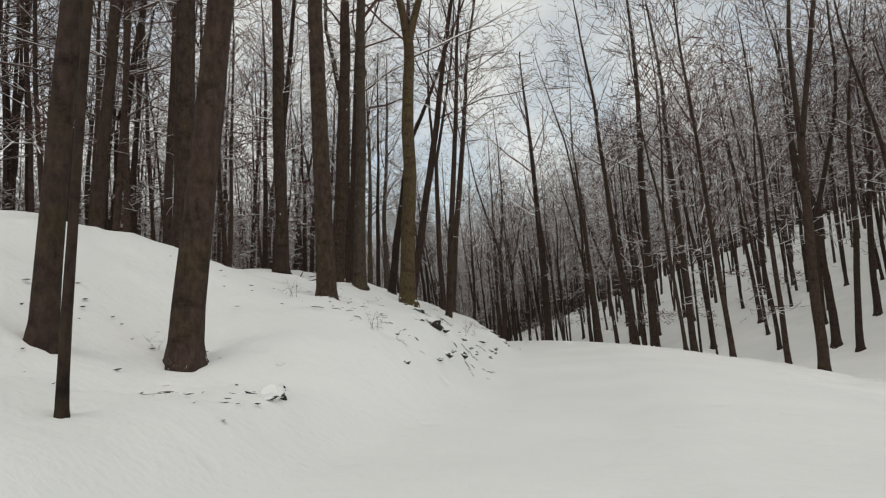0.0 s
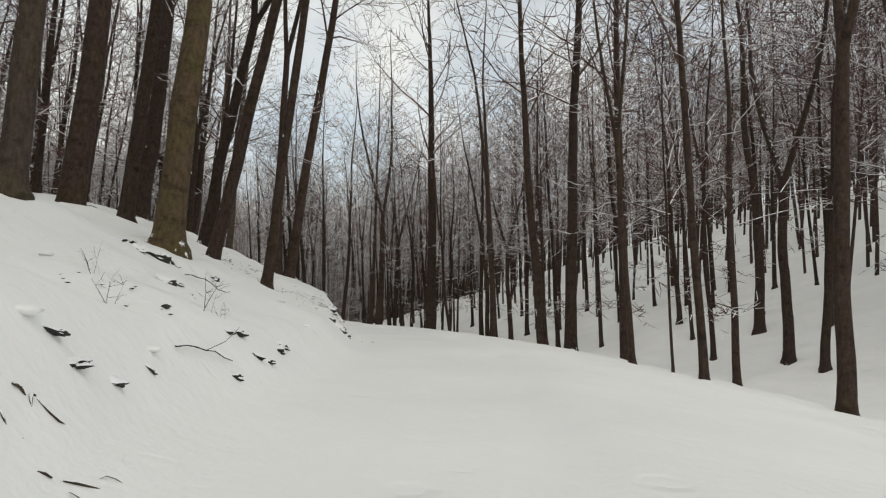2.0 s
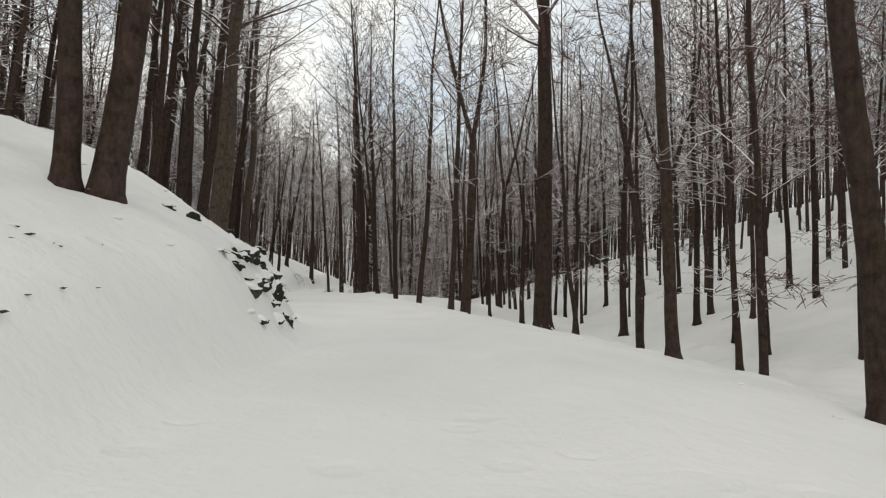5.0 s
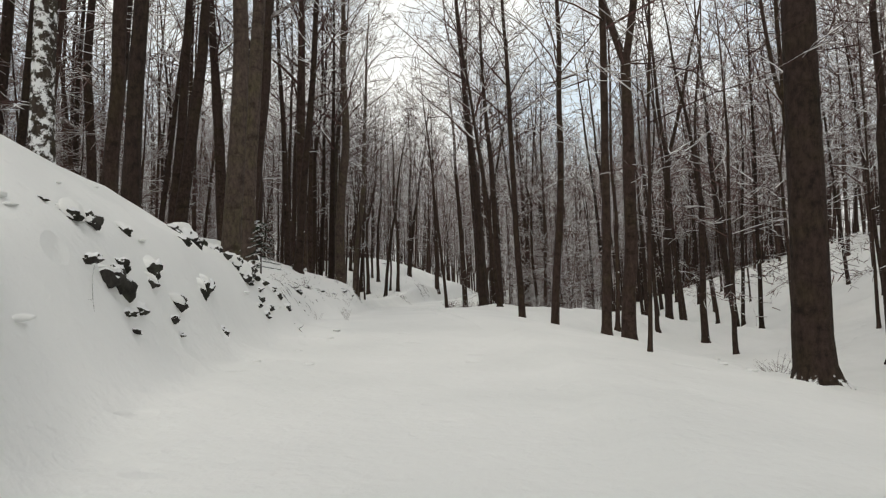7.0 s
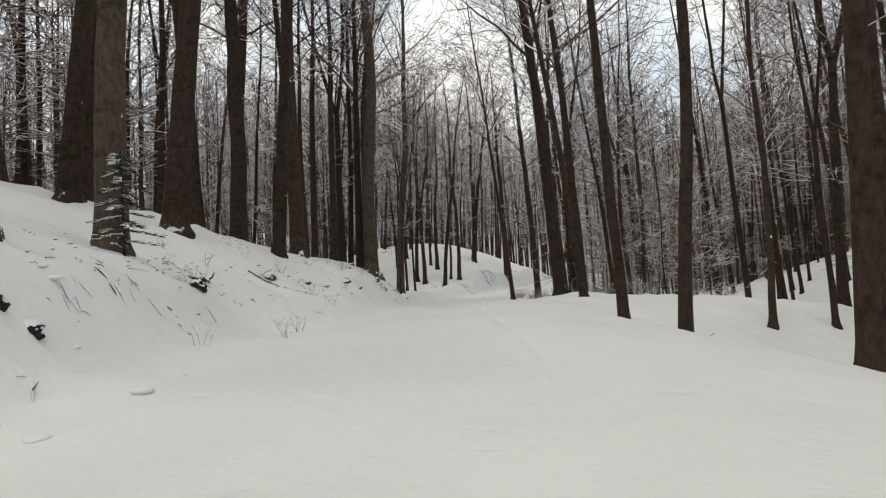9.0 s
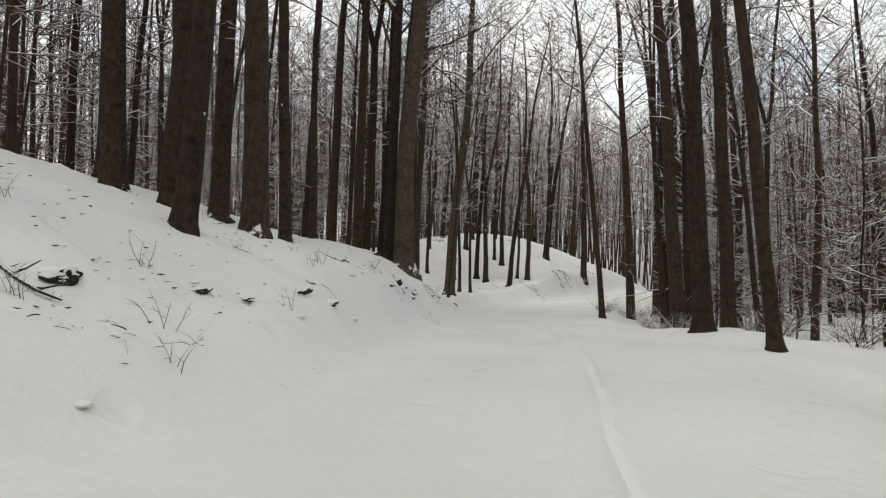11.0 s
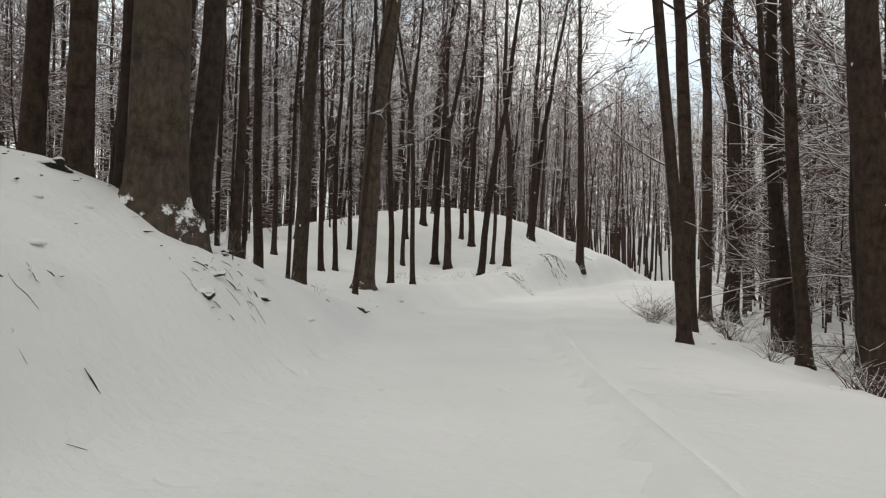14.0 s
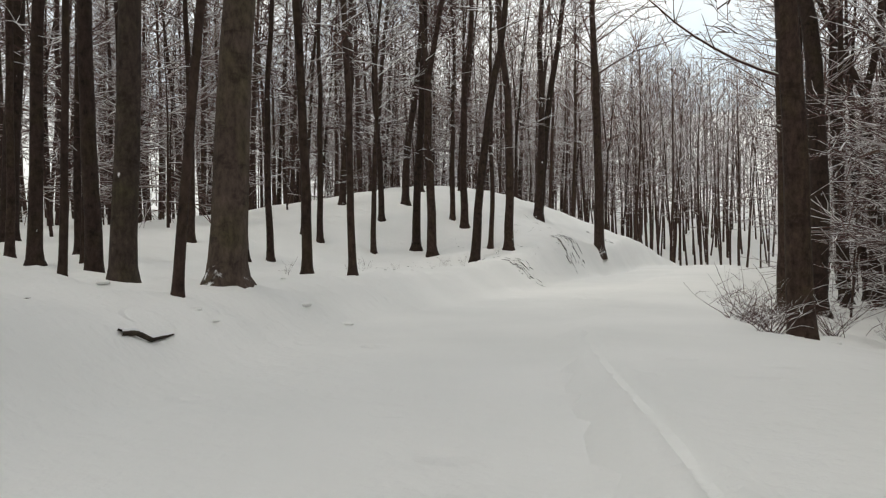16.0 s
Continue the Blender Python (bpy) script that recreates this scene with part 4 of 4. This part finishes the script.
def stems_mesh(seed, count, tall, spread, radius):
    rng = random.Random(seed)
    t = Tubes()
    for _ in range(count):
        a = rng.uniform(0, 6.283)
        start = Vector((rng.gauss(0, spread * 0.12), rng.gauss(0, spread * 0.12), -0.05))
        pts = bent_line(rng, start, Vector((math.cos(a) * spread, math.sin(a) * spread, 1)), tall * rng.uniform(0.5, 1.1), 4, 0.14, -0.03)
        t.add(pts, [radius, radius * 0.9, radius * 0.75, radius * 0.55, radius * 0.3], 3)
        for _ in range(3):
            p = pts[rng.randrange(1, 4)]
            b = rng.uniform(0, 6.283)
            t.add(bent_line(rng, p, Vector((math.cos(b), math.sin(b), 0.5)), tall * rng.uniform(0.2, 0.4), 2, 0.2, 0), [radius * 0.6, radius * 0.45, radius * 0.2], 3)
    return t.mesh("stems", TWIG, True)


WEEDS = [stems_mesh(60 + k, 4, 0.5, 0.35, 0.004) for k in range(3)]
SHRUBS = [stems_mesh(70 + k, 26, 1.1, 0.8, 0.0075) for k in range(3)]


def stems(kind, x, y, meshes, size, label, group):
    ob = new(kind, meshes[tiny.randrange(len(meshes))])
    ob.matrix_basis = Matrix.LocRotScale((x, y, height(x, y)), Euler((0, 0, tiny.uniform(0, 6.28))), (size, size, size))
    return tagged(ob, label, "weed" if kind == "dry_weed" else "shrub", group)


for n in range(48):
    s = tiny.choice((tiny.uniform(6, 20), tiny.uniform(58, 70), tiny.uniform(70, 90), tiny.uniform(98, 112)))
    k = int(np.argmin(np.abs(LINE_S - s)))
    d = -tiny.uniform(3.6, 7.0) - (0.5 if s > 95 else 0)
    stems("dry_weed", LINE[k, 0] + LINE_D[k, 1] * d, LINE[k, 1] - LINE_D[k, 0] * d, WEEDS, tiny.uniform(0.6, 1.3), "dry brown weed stem standing out of the snow", "weeds on the bank")
for x, y, size in ((-9.3, 92.0, 0.9), (-9.7, 94.5, 1.1), (-9.5, 97.5, 1.1), (-9.0, 100.5, 1.0), (-7.4, 90.6, 1.0), (-6.6, 88.2, 0.9), (-4.3, 80.9, 1.2), (-3.4, 82.4, 1.3), (-2.2, 79.8, 1.2)):
    stems("bare_shrub", x, y, SHRUBS, size, "bare snowy shrub at the edge of the road", "shrubs at the road's edge")
for x, y, size in ((-1.6, 77.3, 1.3), (-5.6, 84.6, 1.0), (2.6, 83.0, 1.2), (4.0, 88.0, 1.3), (8.4, 60.0, 1.0)):
    stems("bare_shrub", x, y, SHRUBS, size, "bare snowy shrub below the road", "shrubs at the road's edge")

for n in range(26):
    s = tiny.uniform(74, 106)
    k = int(np.argmin(np.abs(LINE_S - s)))
    d = tiny.uniform(4.6, 10.0)
    stems("bare_shrub", LINE[k, 0] + LINE_D[k, 1] * d, LINE[k, 1] - LINE_D[k, 0] * d, SHRUBS, tiny.uniform(0.7, 1.3), "bare snowy shrub below the road", "shrubs at the road's edge")


def spruce(x, y, tall):
    """A small spruce: stem and whorls of drooping, needled boughs."""
    rng = random.Random(9)
    root = new("young_spruce")
    root.location = (x, y, height(x, y))
    stem_t, boughs = Tubes(), Tubes()
    stem_t.add([Vector((0, 0, -0.1)), Vector((0, 0, tall))], [0.03, 0.006], 6)
    for k in range(26):
        h = tall * (0.18 + 0.8 * k / 26)
        a = k * 2.4
        reach = 0.62 * (1.05 - h / tall) + 0.08
        tip = Vector((math.cos(a) * reach, math.sin(a) * reach, -0.12))
        line = [Vector((0, 0, h)), Vector((0, 0, h)) + tip * 0.5 + Vector((0, 0, 0.03)), Vector((0, 0, h)) + tip]
        boughs.add(line, [0.012, 0.009, 0.004], 3)
        for j in range(26):
            f = rng.uniform(0.1, 1)
            p = line[0].lerp(line[2], f)
            b = a + rng.choice((-1, 1)) * rng.uniform(0.4, 1.2)
            boughs.add([p, p + Vector((math.cos(b) * 0.13, math.sin(b) * 0.13, rng.uniform(-0.03, 0.03)))], [0.011, 0.003], 3)
    for name, t, mat in (("stem", stem_t, BARK), ("foliage", boughs, NEEDLES)):
        ob = new(name, t.mesh(name, mat, True))
        ob.parent = root
    return tagged(root, "small dark green spruce with snowy drooping boughs", "spruce")


spruce(-6.75, 58.0, 1.9)


def snow_ridge():
    """The low ridge of an old wheel track along the road."""
    keep = [k for k in range(len(LINE_S)) if 55 < LINE_S[k] < 95]
    verts, faces = [], []
    section = ((-0.5, -0.05), (-0.24, 0.026), (-0.09, 0.072), (-0.03, -0.005), (0.03, -0.005), (0.09, 0.05), (0.42, -0.05))
    for i, k in enumerate(keep):
        fade = min(1.0, i / 8, (len(keep) - 1 - i) / 8)
        for w, h in section:
            o = (0.22 if LINE_S[k] > 74 else -0.2 + 0.42 * max(0.0, (LINE_S[k] - 66) / 8)) + w + 0.05 * math.sin(k * 0.31)
            x, y = LINE[k, 0] + LINE_D[k, 1] * o, LINE[k, 1] - LINE_D[k, 0] * o
            verts.append((x, y, height(x, y) + (h if h < -0.015 else -0.02 + (0.02 + h) * fade)))
    m = len(section)
    for i in range(len(keep) - 1):
        for j in range(m - 1):
            faces.append((i * m + j, i * m + j + 1, (i + 1) * m + j + 1, (i + 1) * m + j))
    me = bpy.data.meshes.new("snow_ridge")
    me.from_pydata(verts, [], faces)
    me.shade_smooth()
    me.materials.append(SNOW)
    return tagged(new("snow_ridge", me), "low snow ridge of an old wheel track", "ground", kind="structure")


snow_ridge()


def clump_mesh(seed):
    bm = bmesh.new()
    bmesh.ops.create_icosphere(bm, subdivisions=2, radius=1.0)
    for v in bm.verts:
        v.co *= 1 + 0.3 * noise.noise(v.co * 1.7 + Vector((seed * 5, 0, 0)))
    me = bpy.data.meshes.new("snow_clump")
    bm.to_mesh(me)
    bm.free()
    me.shade_smooth()
    me.materials.append(SNOW)
    return me


CLUMPS = [clump_mesh(k) for k in range(3)]
for n in range(150):
    s = tiny.uniform(4, 96)
    k = int(np.argmin(np.abs(LINE_S - s)))
    d = tiny.choice((-3.8, -4.4, -5.0, -5.6, -6.4, -7.2, 3.2)) + tiny.gauss(0, 0.25)
    x, y = LINE[k, 0] + LINE_D[k, 1] * d, LINE[k, 1] - LINE_D[k, 0] * d
    w = tiny.uniform(0.04, 0.11)
    ob = new("snow_clump", CLUMPS[n % 3])
    ob.matrix_basis = Matrix.LocRotScale((x, y, height(x, y) + 0.008), Euler((0, 0, tiny.uniform(0, 6))), (w, w * 0.8, w * 0.35))
    tagged(ob, "small clump of fallen snow on the snow", "snow clump", "snow clumps")


def brush_pile(x, y, size):
    """Fallen twigs and clods half buried in snow, lying along the slope."""
    rng = random.Random(int(x * 53 + y * 29))
    t, thick = Tubes(), 2.4 if y > 95 else 1.0
    for _ in range(int(8 + 12 * size)):
        px, py = x + rng.gauss(0, size * 0.5), y + rng.gauss(0, size * 0.5)
        a, length = rng.uniform(0, 6.283), rng.uniform(0.05, 0.22) * (0.4 + size) * thick
        pts = []
        for k in range(4):
            pts.append(Vector((px, py, height(px, py) + 0.008 + 0.015 * math.sin(k + x))))
            a += rng.gauss(0, 0.35)
            px, py = px + math.cos(a) * length / 3, py + math.sin(a) * length / 3
        r = rng.choice((0.004, 0.005, 0.007, 0.011)) * thick
        t.add(pts, [r * 0.6, r, r * 0.9, r * 0.3], 5)
    me = t.mesh("brush_pile", LITTER)
    origin = Vector((x, y, height(x, y)))
    me.transform(Matrix.Translation(-origin))
    ob = new("brush_pile", me)
    ob.location = origin
    return tagged(ob, "scattered dark twigs half buried in snow", "brush", "brush on the bank", "stuff")


brush_pile(0.1, 13.1, 0.4)
brush_pile(0.5, 14.7, 0.4)
brush_pile(-1.7, 11.3, 0.8)
brush_pile(-0.9, 10.9, 0.5)
brush_pile(1.7, 30.3, 0.6)
brush_pile(2.0, 28.3, 0.6)
brush_pile(0.9, 32.3, 0.5)
brush_pile(2.0, 30.5, 0.4)
brush_pile(-4.3, 55.1, 0.5)
brush_pile(-5.7, 58.4, 0.6)
brush_pile(-8.2, 63.4, 0.7)
brush_pile(-6.5, 63.1, 0.5)
brush_pile(-4.9, 57.1, 0.4)
brush_pile(-10.2, 71.1, 0.6)
brush_pile(-10.0, 71.3, 0.6)
brush_pile(-10.2, 73.3, 0.6)
brush_pile(-10.5, 74.3, 0.6)
brush_pile(-11.3, 76.7, 0.5)
brush_pile(-18.4, 115.0, 0.8)
brush_pile(-16.1, 75.8, 0.5)
brush_pile(-13.3, 80.6, 0.4)
brush_pile(-13.0, 79.8, 0.4)
brush_pile(-12.4, 79.6, 0.4)
brush_pile(-12.0, 79.1, 0.3)
brush_pile(-12.3, 80.0, 0.4)
brush_pile(-18.2, 115.2, 0.9)
brush_pile(-18.9, 125.0, 0.8)
brush_pile(-17.8, 105.9, 0.6)
brush_pile(-17.7, 105.5, 0.5)
brush_pile(-5.0, 56.2, 0.5)
brush_pile(-6.1, 59.7, 0.5)
brush_pile(-7.5, 59.7, 0.5)
brush_pile(-18.2, 113.1, 0.8)

def leaf_litter():
    """Curled brown leaves and bark scraps lying in drifts on the bank."""
    rng = random.Random(21)
    t_verts, t_faces = [], []
    spots = []
    for _ in range(130):
        s = rng.choice((rng.uniform(4, 18), rng.uniform(28, 34), rng.uniform(57, 72), rng.uniform(72, 90), rng.uniform(98, 122)))
        spots.append((s, -rng.uniform(4.2, 7.6) - (0.8 if s > 95 else 0)))
    for _ in range(750):
        s, d = rng.choice(spots)
        s, d = s + rng.gauss(0, 0.55), min(d + rng.gauss(0, 0.5), -3.5)
        k = int(np.argmin(np.abs(LINE_S - s)))
        f = s - LINE_S[k]
        x, y = LINE[k, 0] + LINE_D[k, 1] * d + LINE_D[k, 0] * f, LINE[k, 1] - LINE_D[k, 0] * d + LINE_D[k, 1] * f
        a, l, w = rng.uniform(0, 6.283), rng.uniform(0.02, 0.07), rng.uniform(0.012, 0.03)
        t_verts.append((x, y, a, l, w, rng.uniform(0.2, 0.8), LINE[k, 2]))
    z = ground_height(np.array([v[0] for v in t_verts]), np.array([v[1] for v in t_verts]))
    verts, faces = [], []
    for (x, y, a, l, w, curl, road), h in zip(t_verts, z):
        if h < road + 0.45:
            continue
        c, s, b = math.cos(a), math.sin(a), len(verts)
        for u, v, q in ((-1, 0, 0.3), (0, -1, curl), (1, 0, 0.5), (0, 1, curl), (0, 0, -0.1)):
            verts.append((x + c * u * l - s * v * w, y + s * u * l + c * v * w, h + 0.012 + q * w))
        faces += [(b, b + 1, b + 4), (b + 1, b + 2, b + 4), (b + 2, b + 3, b + 4), (b + 3, b, b + 4)]
    me = bpy.data.meshes.new("leaf_litter")
    me.from_pydata(verts, [], faces)
    me.materials.append(LITTER)
    return tagged(new("leaf_litter", me), "dark curled leaves and bark scraps on snow", "leaf litter", kind="stuff")


leaf_litter()
